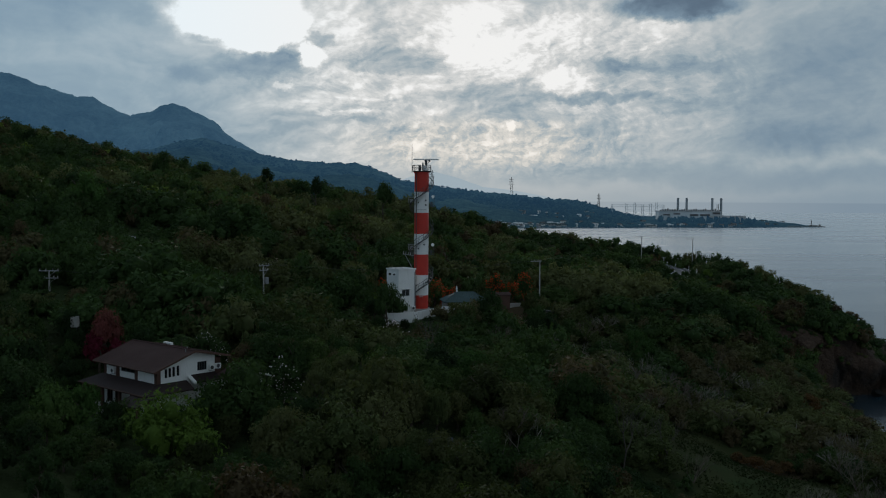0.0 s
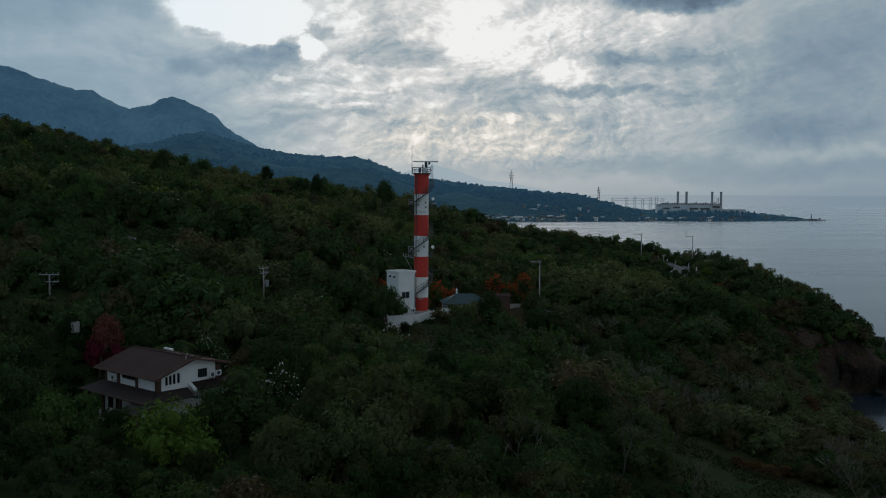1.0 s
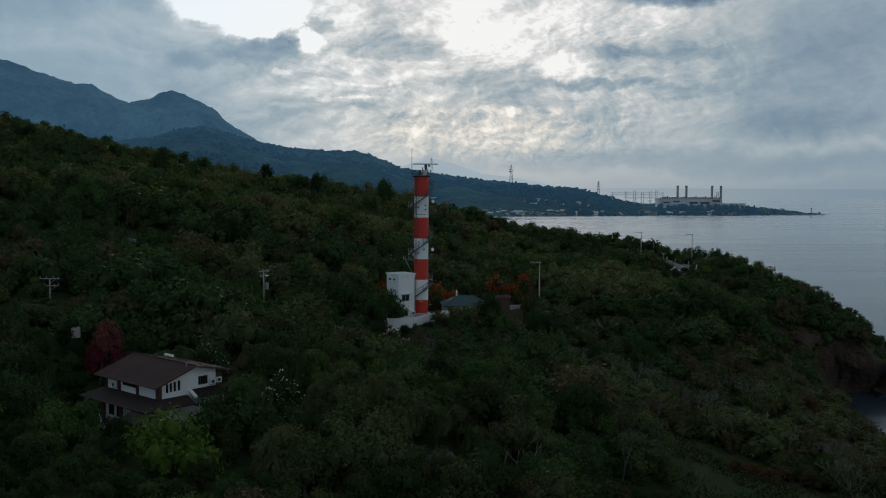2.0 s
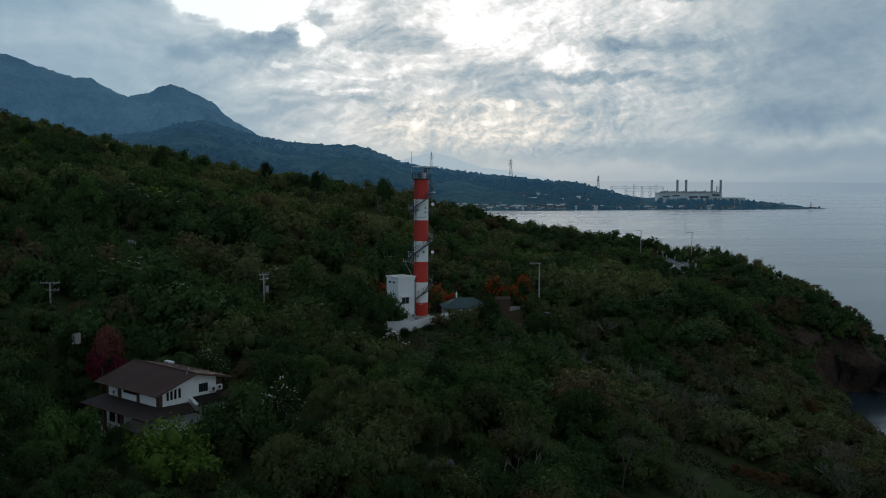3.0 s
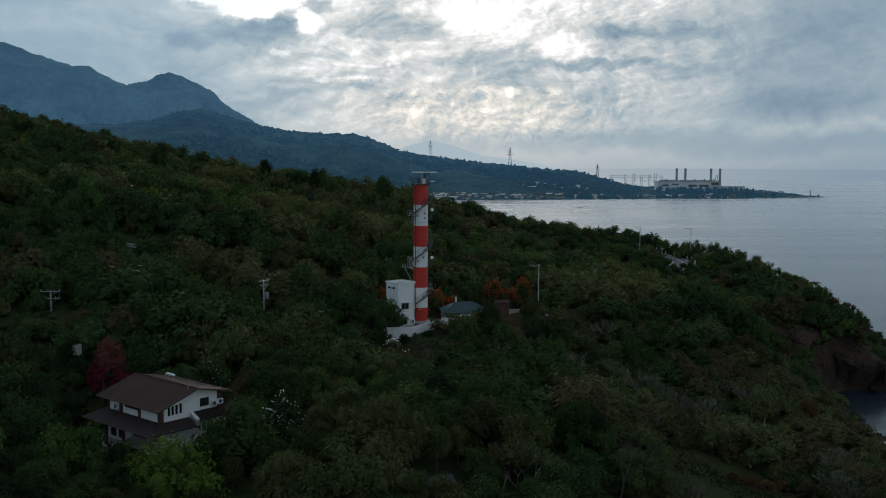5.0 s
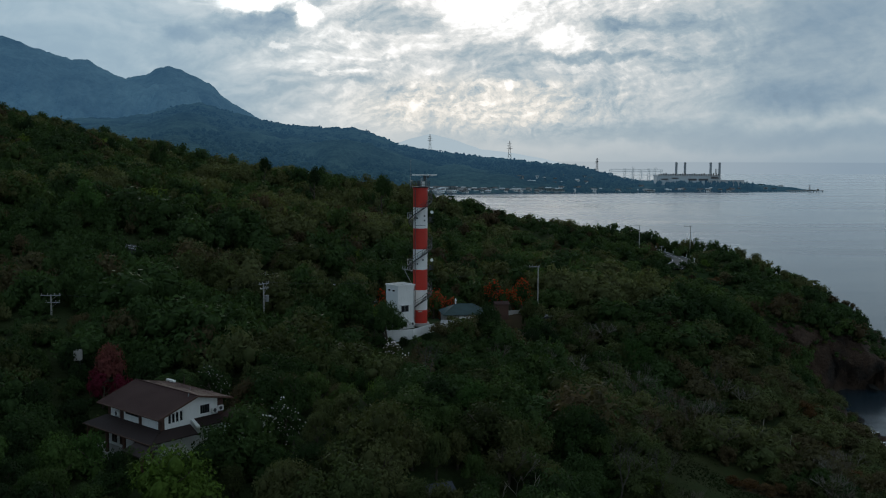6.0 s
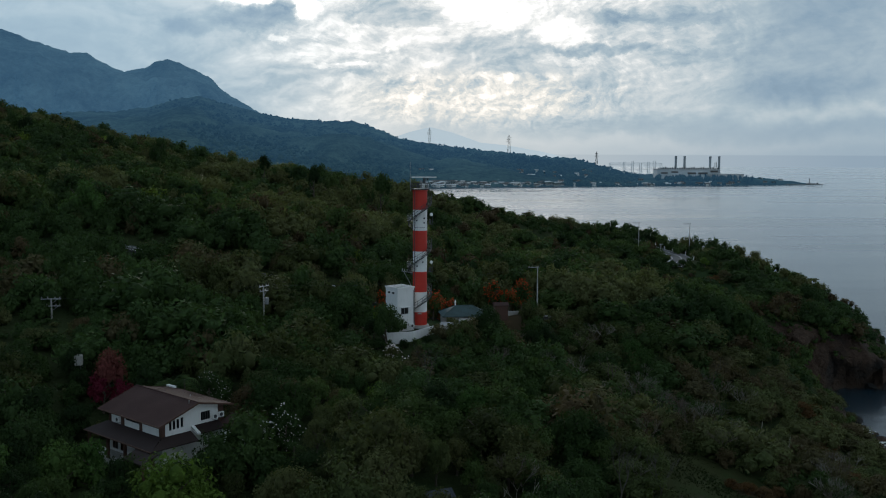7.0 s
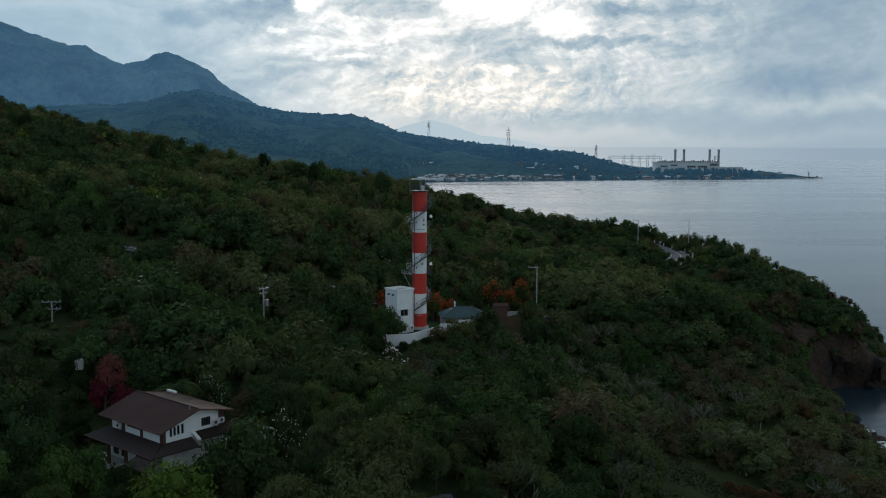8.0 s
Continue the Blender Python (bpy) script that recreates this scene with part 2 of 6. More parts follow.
M = {
    "sea": sea_material(),
    "soil": material("forest_floor", (0.020, 0.040, 0.014), 0.9, 0, 0.5, (0.05, 0.9), 1.0, 1.2, 0, (0.030, 0.042, 0.017), 0.03, 0, None, None, 0.5),
    "grass": material("dry_grass", (0.024, 0.040, 0.014), 0.9, 0, 0.4, (0.15, 2.5), 0.4, 5, 0, (0.034, 0.040, 0.016), 0.03),
    "rock": material("cliff_rock", (0.020, 0.019, 0.018), 0.85, 0, 0.8, (0.16, 1.1), 1.0, 0.8, 0, (0.060, 0.038, 0.027), 0.2, 0, None, (0.030, 0.034, 0.024), 1.6),
    "drysoil": material("bare_brown_soil", (0.070, 0.045, 0.026), 0.95, 0, 0.4, (0.25, 3.0), 0.5, 5, 0, (0.045, 0.034, 0.020), 0.03),
    "asphalt": material("asphalt", (0.075, 0.078, 0.082), 0.75, 0, 0.25, (0.3, 4.0), 0.2, 20),
    # mountain: its blue haze is painted in as emission
    "far": material("hazed_mountain", (0.088, 0.130, 0.122), 1.0, 0, 0.75, (0.005, 0.035), 1.0, 0.012, 0, None, 0.0, 0, (0.020, 0.060, 0.120), None, 45.0),
    # coast hills: two emitted haze colours, blended by distance
    "mid": material("hazed_coast", (0.046, 0.068, 0.050), 1.0, 0, 1.3, (0.012, 0.11), 1.0, 0.045, 0, None, 0.0, 0, (0.010, 0.030, 0.050), None, 16.0, (0.018, 0.054, 0.104)),
    # island: nearly all its paleness is haze put in as emission
    "pale": material("hazed_island", (0.1, 0.12, 0.14), 1.0, 0, 0.1, (0.001, 0.01), 0.0, 1, 0, None, 0.0, 0, (0.44, 0.53, 0.585)),
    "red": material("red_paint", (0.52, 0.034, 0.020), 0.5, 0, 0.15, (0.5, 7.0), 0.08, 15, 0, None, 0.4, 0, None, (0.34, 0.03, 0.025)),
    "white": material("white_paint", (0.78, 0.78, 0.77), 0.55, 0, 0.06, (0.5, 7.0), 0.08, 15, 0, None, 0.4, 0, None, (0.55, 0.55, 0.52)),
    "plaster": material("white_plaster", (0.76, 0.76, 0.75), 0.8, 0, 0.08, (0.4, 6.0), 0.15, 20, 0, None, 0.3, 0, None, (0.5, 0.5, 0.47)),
    "dark": material("dark_glass", (0.012, 0.014, 0.016), 0.15, 0, 0.2, (1, 5), 0.0),
    "steel": material("galvanised_steel", (0.30, 0.31, 0.32), 0.5, 0.7, 0.2, (1, 9)),
    "grey": material("dark_grey_steel", (0.07, 0.075, 0.08), 0.55, 0.4, 0.2, (1, 9)),
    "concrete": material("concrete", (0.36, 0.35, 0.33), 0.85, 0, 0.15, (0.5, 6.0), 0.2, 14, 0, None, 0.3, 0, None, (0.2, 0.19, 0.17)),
    "roof": material("brown_roof_sheet", (0.060, 0.036, 0.033), 0.6, 0.0, 0.14, (0.4, 4.0), 0.1, 8, 0, (0.070, 0.043, 0.040), 0.03),
    # porch sheet, about half as bright in colour as the upper roof
    "porch": material("dark_porch_sheet", (0.029, 0.020, 0.019), 0.65, 0.0, 0.2, (0.4, 4.0), 0.1, 8, 0, (0.036, 0.026, 0.025), 0.10),
    "brick": material("brown_timber", (0.075, 0.036, 0.025), 0.7, 0, 0.2, (1, 9)),
    "slate": material("blue_grey_roof_sheet", (0.040, 0.048, 0.062), 0.8, 0, 0.2, (0.5, 5), 0.1, 12.0),
    "greenroof": material("green_roof_sheet", (0.060, 0.098, 0.104), 0.75, 0, 0.2, (0.5, 5), 0.2, 12.0, 0, (0.050, 0.078, 0.080), 0.15),
    "bark": material("bark", (0.085, 0.068, 0.052), 0.9, 0, 0.3, (1, 8), 0.5, 10),
    "greybark": material("grey_bark", (0.075, 0.066, 0.056), 0.9, 0, 0.25, (1, 8)),
    "palebark": material("pale_dead_wood", (0.25, 0.23, 0.19), 0.9, 0, 0.25, (1, 8)),
    "leaf_a": leaf("leaf_deep_green", (0.0200, 0.0430, 0.0135), (0.0290, 0.0585, 0.0170)),
    "leaf_b": leaf("leaf_mid_green", (0.0315, 0.0660, 0.0180), (0.0430, 0.0774, 0.0205)),
    "leaf_c": leaf("leaf_olive", (0.0470, 0.0669, 0.0205), (0.0590, 0.0722, 0.0245)),
    "leaf_d": leaf("leaf_dry_brown", (0.0760, 0.0640, 0.0300), (0.0640, 0.0660, 0.0290)),
    "leaf_s": leaf("leaf_pale_olive", (0.0560, 0.0860, 0.0270), (0.0720, 0.0900, 0.0330)),
    "leaf_g": leaf("leaf_fresh_green", (0.0420, 0.1000, 0.0230), (0.0560, 0.1080, 0.0260)),
    "leaf_o": leaf("leaf_orange_brown", (0.1050, 0.0640, 0.0230), (0.0860, 0.0600, 0.0250)),
    "leaf_y": leaf("leaf_fresh_yellow_green", (0.0900, 0.1500, 0.0200), (0.0600, 0.1120, 0.0180)),
    "flame": leaf("flame_red_blossom", (0.46, 0.058, 0.018), (0.32, 0.05, 0.02)),
    "pink": leaf("magenta_bract", (0.15, 0.022, 0.040), (0.09, 0.034, 0.026)),
    "rust": leaf("rusty_pink_leaf", (0.085, 0.050, 0.026), (0.12, 0.042, 0.036)),
    "blossom": leaf("white_blossom", (0.75, 0.74, 0.68), None, 0.1, 0.1, 0.1),
}

# ---------------------------------------------------------------- mesh helpers


def mesh_object(name, verts, faces, mats, parent=None, label="", smooth=False, slots=None):
    """One mesh object from arrays: verts (n, 3), faces (m, 3 or 4) or a list of face tuples."""
    me = bpy.data.meshes.new(name)
    verts = np.asarray(verts, np.float32)
    if isinstance(faces, np.ndarray):
        k = faces.shape[1]
        me.vertices.add(len(verts))
        me.vertices.foreach_set("co", verts.ravel())
        me.loops.add(faces.size)
        me.loops.foreach_set("vertex_index", faces.astype(np.int32).ravel())
        me.polygons.add(len(faces))
        me.polygons.foreach_set("loop_start", np.arange(0, faces.size, k, dtype=np.int32))
        me.update(calc_edges=True)
    else:
        me.from_pydata([tuple(map(float, v)) for v in verts], [], faces)
    for mat in (mats if isinstance(mats, (list, tuple)) else [mats]):
        me.materials.append(mat)
    if slots is not None:
        me.polygons.foreach_set("material_index", np.asarray(slots, np.int32))
    if smooth:
        me.polygons.foreach_set("use_smooth", np.ones(len(me.polygons), bool))
    ob = new(name, me)
    if parent:
        ob.parent = parent
    if label:
        ob["label"] = label
    return ob


def part(name, bm, mat, parent, label="", smooth=False):
    """Links a bmesh as one mesh object under a thing or a part."""
    me = bpy.data.meshes.new(name)
    bmesh.ops.recalc_face_normals(bm, faces=bm.faces)
    bm.to_mesh(me)
    bm.free()
    me.materials.append(mat)
    if smooth:
        me.polygons.foreach_set("use_smooth", np.ones(len(me.polygons), bool))
    ob = new(name, me)
    if parent:
        ob.parent = parent
    if label:
        ob["label"] = label
    return ob


def box(bm, x0, x1, y0, y1, z0, z1, bevel=0.0, m=None):
    r = bmesh.ops.create_cube(bm, size=1.0)
    vs = r["verts"]
    bmesh.ops.scale(bm, vec=(x1 - x0, y1 - y0, z1 - z0), verts=vs)
    bmesh.ops.translate(bm, vec=((x0 + x1) / 2, (y0 + y1) / 2, (z0 + z1) / 2), verts=vs)
    if bevel:
        es = list({e for v in vs for e in v.link_edges})
        r = bmesh.ops.bevel(bm, geom=es, offset=bevel, segments=2, affect="EDGES")
        vs = list({v for f in r["faces"] for v in f.verts} | {v for v in vs if v.is_valid})
    if m is not None:
        bmesh.ops.transform(bm, matrix=m, verts=vs)
    return bm


def boxed(*a, **k):
    return box(bmesh.new(), *a, **k)


def rod(bm, a, b, r, sides=8, r2=None):
    """A round bar from a to b."""
    a, b = Vector(a), Vector(b)
    d = b - a
    m = Matrix.Translation((a + b) / 2) @ d.to_track_quat("Z", "Y").to_matrix().to_4x4()
    bmesh.ops.create_cone(bm, cap_ends=True, segments=sides, radius1=r, radius2=r if r2 is None else r2, depth=d.length, matrix=m)
    return bm


def thing(name, m, label, category, group="", kind=""):
    e = new(name)
    e.matrix_world = m
    return tagged(e, label, category, group, kind)


# ---------------------------------------------------------------- the land
HOUSE = (-33.0, 112.8, 25.4)
TOWER = (-3.85, 171.6, 30.6)
# swells and hollows of the hillside: x, y, spread, height
SWELLS = [(55, 220, 24, 4.5), (60, 166, 17, -4.5), (2, 122, 24, 2.5), (-55, 232, 40, 5.5), (-48, 108, 20, -4), (-112, 304, 40, 3), (98, 306, 22, 6),
          (-20, 320, 40, -3), (-180, 330, 50, 2), (30, 175, 16, -3.5), (44, 138, 14, -3.5), (30, 330, 45, 1), (-110, 340, 50, -2), (-12, 345, 32, 3.5), (-60, 345, 40, 1), (75, 372, 18, 3), (-75, 312, 45, -3), (71, 292, 15, -4), (33, 112, 15, -3.5)]


def coast_x(y):
    y = np.asarray(y, float)
    s = np.clip((y - 245) / 9.0, 0, 1)
    head = np.where(y < 304, 30 * s * s * (3 - 2 * s) + 10 * np.clip((y - 254) / 50, 0, 1), 40 * np.exp(-(((y - 304) / 34.0) ** 2)))
    return 85 + 0.09 * (y - 130) + head + 1.6 * np.sin(y * 0.19) + 0.9 * np.sin(y * 0.47 + 1)


def ridge_y(x):
    return 352 - 0.24 * x + 30 * np.exp(-(((x - 84) / 30.0) ** 2))


def ground_height(x, y):
    x, y = np.asarray(x, float), np.asarray(y, float)
    s = np.maximum(0, y - ridge_y(x))
    z = 12.6 - 0.1725 * x + 0.083 * (y - s) - 0.10 * s - 0.0014 * s * s
    for cx, cy, r, h in SWELLS:
        z = z + h * np.exp(-((x - cx) ** 2 + (y - cy) ** 2) / (r * r))
    z = z + 0.7 * np.sin(x * 0.11 + 0.5) * np.sin(y * 0.09) + 0.4 * np.sin(x * 0.27 + y * 0.21)
    for cx, cy, h, r in ((TOWER[0] + 1, TOWER[1] + 1, TOWER[2], 13), (HOUSE[0], HOUSE[1], HOUSE[2], 13), (14, 196, 28.7, 9), (79, 324, 26.6, 13), (77, 339, 27.4, 7)):
        w = np.exp(-((((x - cx) ** 2 + (y - cy) ** 2) / (r * r)) ** 2))
        z = z * (1 - w) + h * w
    dc = coast_x(y) - x
    wide = 10 - 3 * np.exp(-(((y - 280) / 40.0) ** 2)) + 11 * np.exp(-(((y - 168) / 36.0) ** 2))
    f = 1 - np.exp(-np.maximum(dc, 0) / wide)
    z = np.maximum(z, -4) * f
    return np.where(dc < 0, np.maximum(-4, 0.25 * dc), z)


def h(x, y):
    return float(ground_height(x, y))


def grid(xs, ys):
    X, Y = np.meshgrid(xs, ys)
    nx, ny = len(xs), len(ys)
    i = np.arange(nx * ny).reshape(ny, nx)
    F = np.stack([i[:-1, :-1], i[:-1, 1:], i[1:, 1:], i[1:, :-1]], -1).reshape(-1, 4)
    return X, Y, F


def make_ground():
    xs = np.concatenate([np.linspace(-700, -190, 40), np.linspace(-185, 84, 118), np.linspace(85.2, 145, 52), np.linspace(150, 300, 12)])
    ys = np.concatenate([np.linspace(-300, 60, 24), np.linspace(64, 236, 74), np.linspace(237.5, 264, 36), np.linspace(266, 420, 66), np.linspace(430, 900, 30)])
    X, Y, F = grid(xs, ys)
    Z = ground_height(X, Y)
    # crags on the sea cliff
    dc = coast_x(Y) - X
    crag = np.array([noise.fractal((x * 0.12, y * 0.12, z * 0.2), 0.9, 2.1, 4) for x, y, z in zip(X.ravel(), Y.ravel(), Z.ravel())]).reshape(X.shape)
    rim = np.exp(-((dc - 6) / 9.0) ** 2)
    Z = Z + crag * (0.35 + 2.0 * rim)
    face = np.exp(-(((Y - 250) / 7.0) ** 2)) * (X > 88) * (X < 150)
    crag2 = np.array([noise.fractal((x * 0.16, y * 0.05, z * 0.28 + 9), 0.8, 2.1, 5) for x, y, z in zip(X.ravel(), Y.ravel(), Z.ravel())]).reshape(X.shape)
    P = np.stack([X + crag * 1.5 * rim, Y + 5.0 * crag2 * face + 2.2 * crag * face, Z + 1.5 * crag2 * face], -1).reshape(-1, 3)
    mid = P[F].mean(1)
    d = coast_x(mid[:, 1]) - mid[:, 0]
    field = ((mid[:, 0] - 42) / 16) ** 2 + ((mid[:, 1] - 131) / 21) ** 2 < 1
    A, B, C = P[F[:, 0]], P[F[:, 1]], P[F[:, 3]]
    nz = np.cross(B - A, C - A)
    nz = nz[:, 2] / np.maximum(np.linalg.norm(nz, axis=1), 1e-9)
    slots = np.where((d < 2.5) | ((nz < 0.70) & (mid[:, 0] > 60)) | ((nz < 0.90) & (mid[:, 0] > 88) & (mid[:, 1] > 238) & (mid[:, 1] < 264)), 1, np.where((((mid[:, 0] - 13.5) / 5.5) ** 2 + ((mid[:, 1] - 192) / 3.5) ** 2 < 1) | (((mid[:, 0] - 47.5) / 6.0) ** 2 + ((mid[:, 1] - 138) / 4.5) ** 2 < 1), 3, np.where(field, 2, 0)))
    ob = mesh_object("ground", P, F, [M["soil"], M["rock"], M["grass"], M["drysoil"]], smooth=True, slots=slots)
    return tagged(ob, "steep wooded headland ground of dark undergrowth, dry grass and cliff rock", "ground", kind="structure")


make_ground()
sea = mesh_object("water", [(-5000, -5000, 0), (5000, -5000, 0), (5000, 5000, 0), (-5000, 5000, 0)], [(0, 1, 2, 3)], M["sea"])
tagged(sea, "calm grey-blue sea with faint smooth lanes", "sea", kind="structure")


# ---------------------------------------------------------------- the far coast and the mountains (u = x / y)
def profile(u, knots):
    k = np.array(knots)
    return np.interp(u, k[:, 0], k[:, 1])


FAR_RIDGE = [(-0.75, 760), (-0.446, 579), (-0.418, 535), (-0.390, 500), (-0.378, 482), (-0.361, 482), (-0.350, 452), (-0.324, 403), (-0.301, 420), (-0.290, 448),
             (-0.278, 458), (-0.270, 444), (-0.253, 414), (-0.236, 379), (-0.221, 320), (-0.207, 285), (-0.184, 230), (-0.161, 190), (-0.1, 90), (0.0, 5)]
MID_RIDGE = [(-0.75, 145), (-0.450, 150), (-0.392, 155), (-0.334, 160), (-0.300, 170), (-0.276, 189), (-0.247, 200), (-0.219, 183), (-0.184, 161), (-0.161, 150), (-0.144, 144),
             (-0.092, 140), (-0.078, 134), (-0.046, 103), (-0.023, 89), (0.012, 80), (0.047, 69), (0.070, 66), (0.105, 56), (0.140, 52), (0.155, 42), (0.175, 33), (0.187, 24),
             (0.211, 19), (0.310, 14), (0.333, 12), (0.362, 6), (0.374, 2.5), (0.385, 1.5), (0.394, -3), (0.6, -3)]
ISLAND = [(-0.081, 87), (-0.034, 164), (-0.011, 191), (0.012, 165), (0.041, 117), (0.070, 103), (0.105, 74), (0.130, 45)]


def range_mesh(name, knots, front, back, us, steps, rough, mat, label, shore):
    """A range of hills: from the shore up to a ridge whose height follows the knots, then down behind."""
    ts = np.concatenate([np.linspace(0, 1, steps), [1.25]])
    U, T = np.meshgrid(us, ts)
    f, b = front(U), back(U)
    D = f + (b - f) * T
    H = profile(U, knots)
    shape = np.where(T <= 1, shore(T), 0.35)
    Z = H * shape
    n = np.array([noise.fractal((u * d * 0.0042, d * 0.0042, 3.1), 0.85, 2.1, 6) for u, d in zip(U.ravel(), D.ravel())]).reshape(U.shape)
    crest = np.array([noise.fractal((u * 160, 7.7, 1.3), 0.7, 2.2, 5) for u in us])
    Z = Z + n * rough * np.clip(H / 150, 0.05, 1) * np.minimum(1, 6 * T * (1 - np.minimum(T, 1)) ** 1.6) + np.where(T == 1, crest[None, :] * min(rough, 60) * 0.09, 0)
    P = np.stack([U * D, D, Z], -1).reshape(-1, 3)
    nx, ny = len(us), len(ts)
    i = np.arange(nx * ny).reshape(ny, nx)
    F = np.stack([i[:-1, :-1], i[:-1, 1:], i[1:, 1:], i[1:, :-1]], -1).reshape(-1, 4)
    return tagged(mesh_object(name, P, F, mat, smooth=True), label, "hills", kind="structure")


def shore_y(u):
    return 1720 + 560 * np.clip(u, 0, 0.45) * 1.35 - 900 * np.clip(-u, 0, 0.5)


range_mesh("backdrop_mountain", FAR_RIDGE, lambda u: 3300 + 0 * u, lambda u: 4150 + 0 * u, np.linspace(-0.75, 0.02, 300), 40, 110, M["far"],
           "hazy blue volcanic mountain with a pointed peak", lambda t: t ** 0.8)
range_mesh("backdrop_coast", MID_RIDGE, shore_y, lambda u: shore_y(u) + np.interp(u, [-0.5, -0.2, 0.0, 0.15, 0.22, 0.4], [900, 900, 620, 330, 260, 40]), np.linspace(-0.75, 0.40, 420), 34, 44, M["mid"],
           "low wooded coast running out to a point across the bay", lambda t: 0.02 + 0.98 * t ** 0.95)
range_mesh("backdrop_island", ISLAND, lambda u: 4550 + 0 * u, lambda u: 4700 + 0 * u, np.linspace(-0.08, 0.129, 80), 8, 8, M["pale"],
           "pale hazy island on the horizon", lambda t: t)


def coast_height(u, d):
    """Rough height of the far coast at the distance d."""
    f = float(shore_y(u))
    b = f + float(np.interp(u, [-0.5, -0.2, 0.0, 0.15, 0.22, 0.4], [900, 900, 620, 330, 260, 40]))
    t = min(1.0, max(0.0, (d - f) / (b - f)))
    return float(profile(u, MID_RIDGE)) * (0.02 + 0.98 * t ** 0.95)

# ---------------------------------------------------------------- the light tower
R = 1.27


def tube(bm, pts, r, sides=6):
    """A bent bar through the points."""
    for a, b in zip(pts, pts[1:]):
        rod(bm, a, b, r, sides)
    return bm


def ring_points(r, z, n=32, a0=0.0, a1=360.0):
    return [(r * math.cos(radians(a0 + (a1 - a0) * i / n)), r * math.sin(radians(a0 + (a1 - a0) * i / n)), z) for i in range(n + 1)]


def make_tower():
    top = 24.4
    t = thing("light_tower", pose(*TOWER), "tall round red and white banded light tower with a spiral stair", "tower")
    edges = [0.25, 2.6, 6.2, 9.85, 13.5, 17.2, 20.9, top]
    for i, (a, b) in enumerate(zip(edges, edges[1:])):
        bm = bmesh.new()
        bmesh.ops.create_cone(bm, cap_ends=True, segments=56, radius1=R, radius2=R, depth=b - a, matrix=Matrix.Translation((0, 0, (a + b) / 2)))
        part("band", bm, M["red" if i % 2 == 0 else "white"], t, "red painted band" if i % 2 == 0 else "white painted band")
    bm = bmesh.new()
    bmesh.ops.create_cone(bm, cap_ends=True, segments=40, radius1=1.75, radius2=1.6, depth=0.5, matrix=Matrix.Translation((0, 0, 0.0)))
    part("plinth", bm, M["concrete"], t, "stained concrete plinth")
    # gallery
    bm = bmesh.new()
    bmesh.ops.create_cone(bm, cap_ends=True, segments=40, radius1=1.45, radius2=1.72, depth=0.12, matrix=Matrix.Translation((0, 0, top + 0.06)))
    bmesh.ops.create_cone(bm, cap_ends=True, segments=40, radius1=1.74, radius2=1.74, depth=0.07, matrix=Matrix.Translation((0, 0, top + 0.155)))
    part("gallery", bm, M["grey"], t, "dark steel round gallery deck")
    part("flange", rod(bmesh.new(), (0, 0, top - 0.22), (0, 0, top - 0.02), 1.42, 40), M["red"], t, "red painted flange under the gallery")
    for z in (0.3, 0.6, 0.92):
        part("rail", tube(bmesh.new(), ring_points(1.66, top + 0.24 + z, 28), 0.028), M["grey"], t)
    for i in range(12):
        a = radians(30 * i + 10)
        part("rail_post", rod(bmesh.new(), (1.66 * math.cos(a), 1.66 * math.sin(a), top + 0.2), (1.66 * math.cos(a), 1.66 * math.sin(a), top + 1.18), 0.034), M["grey"], t)
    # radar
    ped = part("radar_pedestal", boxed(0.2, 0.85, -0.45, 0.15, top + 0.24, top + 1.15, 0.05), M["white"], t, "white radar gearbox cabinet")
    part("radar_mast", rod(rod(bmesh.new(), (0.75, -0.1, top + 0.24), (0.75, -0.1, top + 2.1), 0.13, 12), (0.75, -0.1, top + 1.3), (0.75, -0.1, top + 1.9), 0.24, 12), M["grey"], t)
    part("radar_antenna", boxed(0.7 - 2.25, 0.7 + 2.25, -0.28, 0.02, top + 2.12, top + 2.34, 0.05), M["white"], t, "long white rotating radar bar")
    part("radar_turntable", boxed(0.5, 1.0, -0.33, 0.08, top + 1.9, top + 2.12, 0.03), M["grey"], t)
    part("lamp_bracket", tube(bmesh.new(), [(1.1, -0.7, top + 0.24), (1.1, -0.7, top + 1.6), (1.35, -0.7, top + 1.85)], 0.05), M["steel"], t)
    bm = bmesh.new()
    bmesh.ops.create_uvsphere(bm, u_segments=14, v_segments=8, radius=0.2, matrix=Matrix.Translation((1.35, -0.7, top + 1.95)))
    part("sensor_dome", bm, M["grey"], t)
    part("cabinet", boxed(-0.5, -0.1, -0.9, -0.5, top + 0.24, top + 1.2, 0.03), M["grey"], t)
    part("cabinet", boxed(0.05, 0.3, 0.5, 0.9, top + 0.24, top + 1.7, 0.03), M["steel"], t)
    part("whip_antenna", rod(rod(bmesh.new(), (-1.72, -0.3, top - 0.2), (-1.72, -0.3, top + 2.4), 0.055), (-1.72, -0.3, top + 2.4), (-1.72, -0.3, top + 4.9), 0.035), M["steel"], t, "thin steel whip antenna")
    # the stair climbs anticlockwise, one turn in 8.2 m
    ang = lambda z: radians(270 + (z - 12.2) / 8.2 * 360)
    inner, outer = R + 0.06, R + 0.82
    n = 118
    for k in range(n):
        z = 0.4 + (top - 0.35) * k / n
        a = ang(z)
        m = Matrix.Translation((0, 0, z)) @ Matrix.Rotation(a, 4, "Z")
        part("tread", boxed(inner, outer, -0.15, 0.15, -0.035, 0.035, m=m), M["grey"], t)
    zs = np.linspace(0.3, top - 0.1, 130)
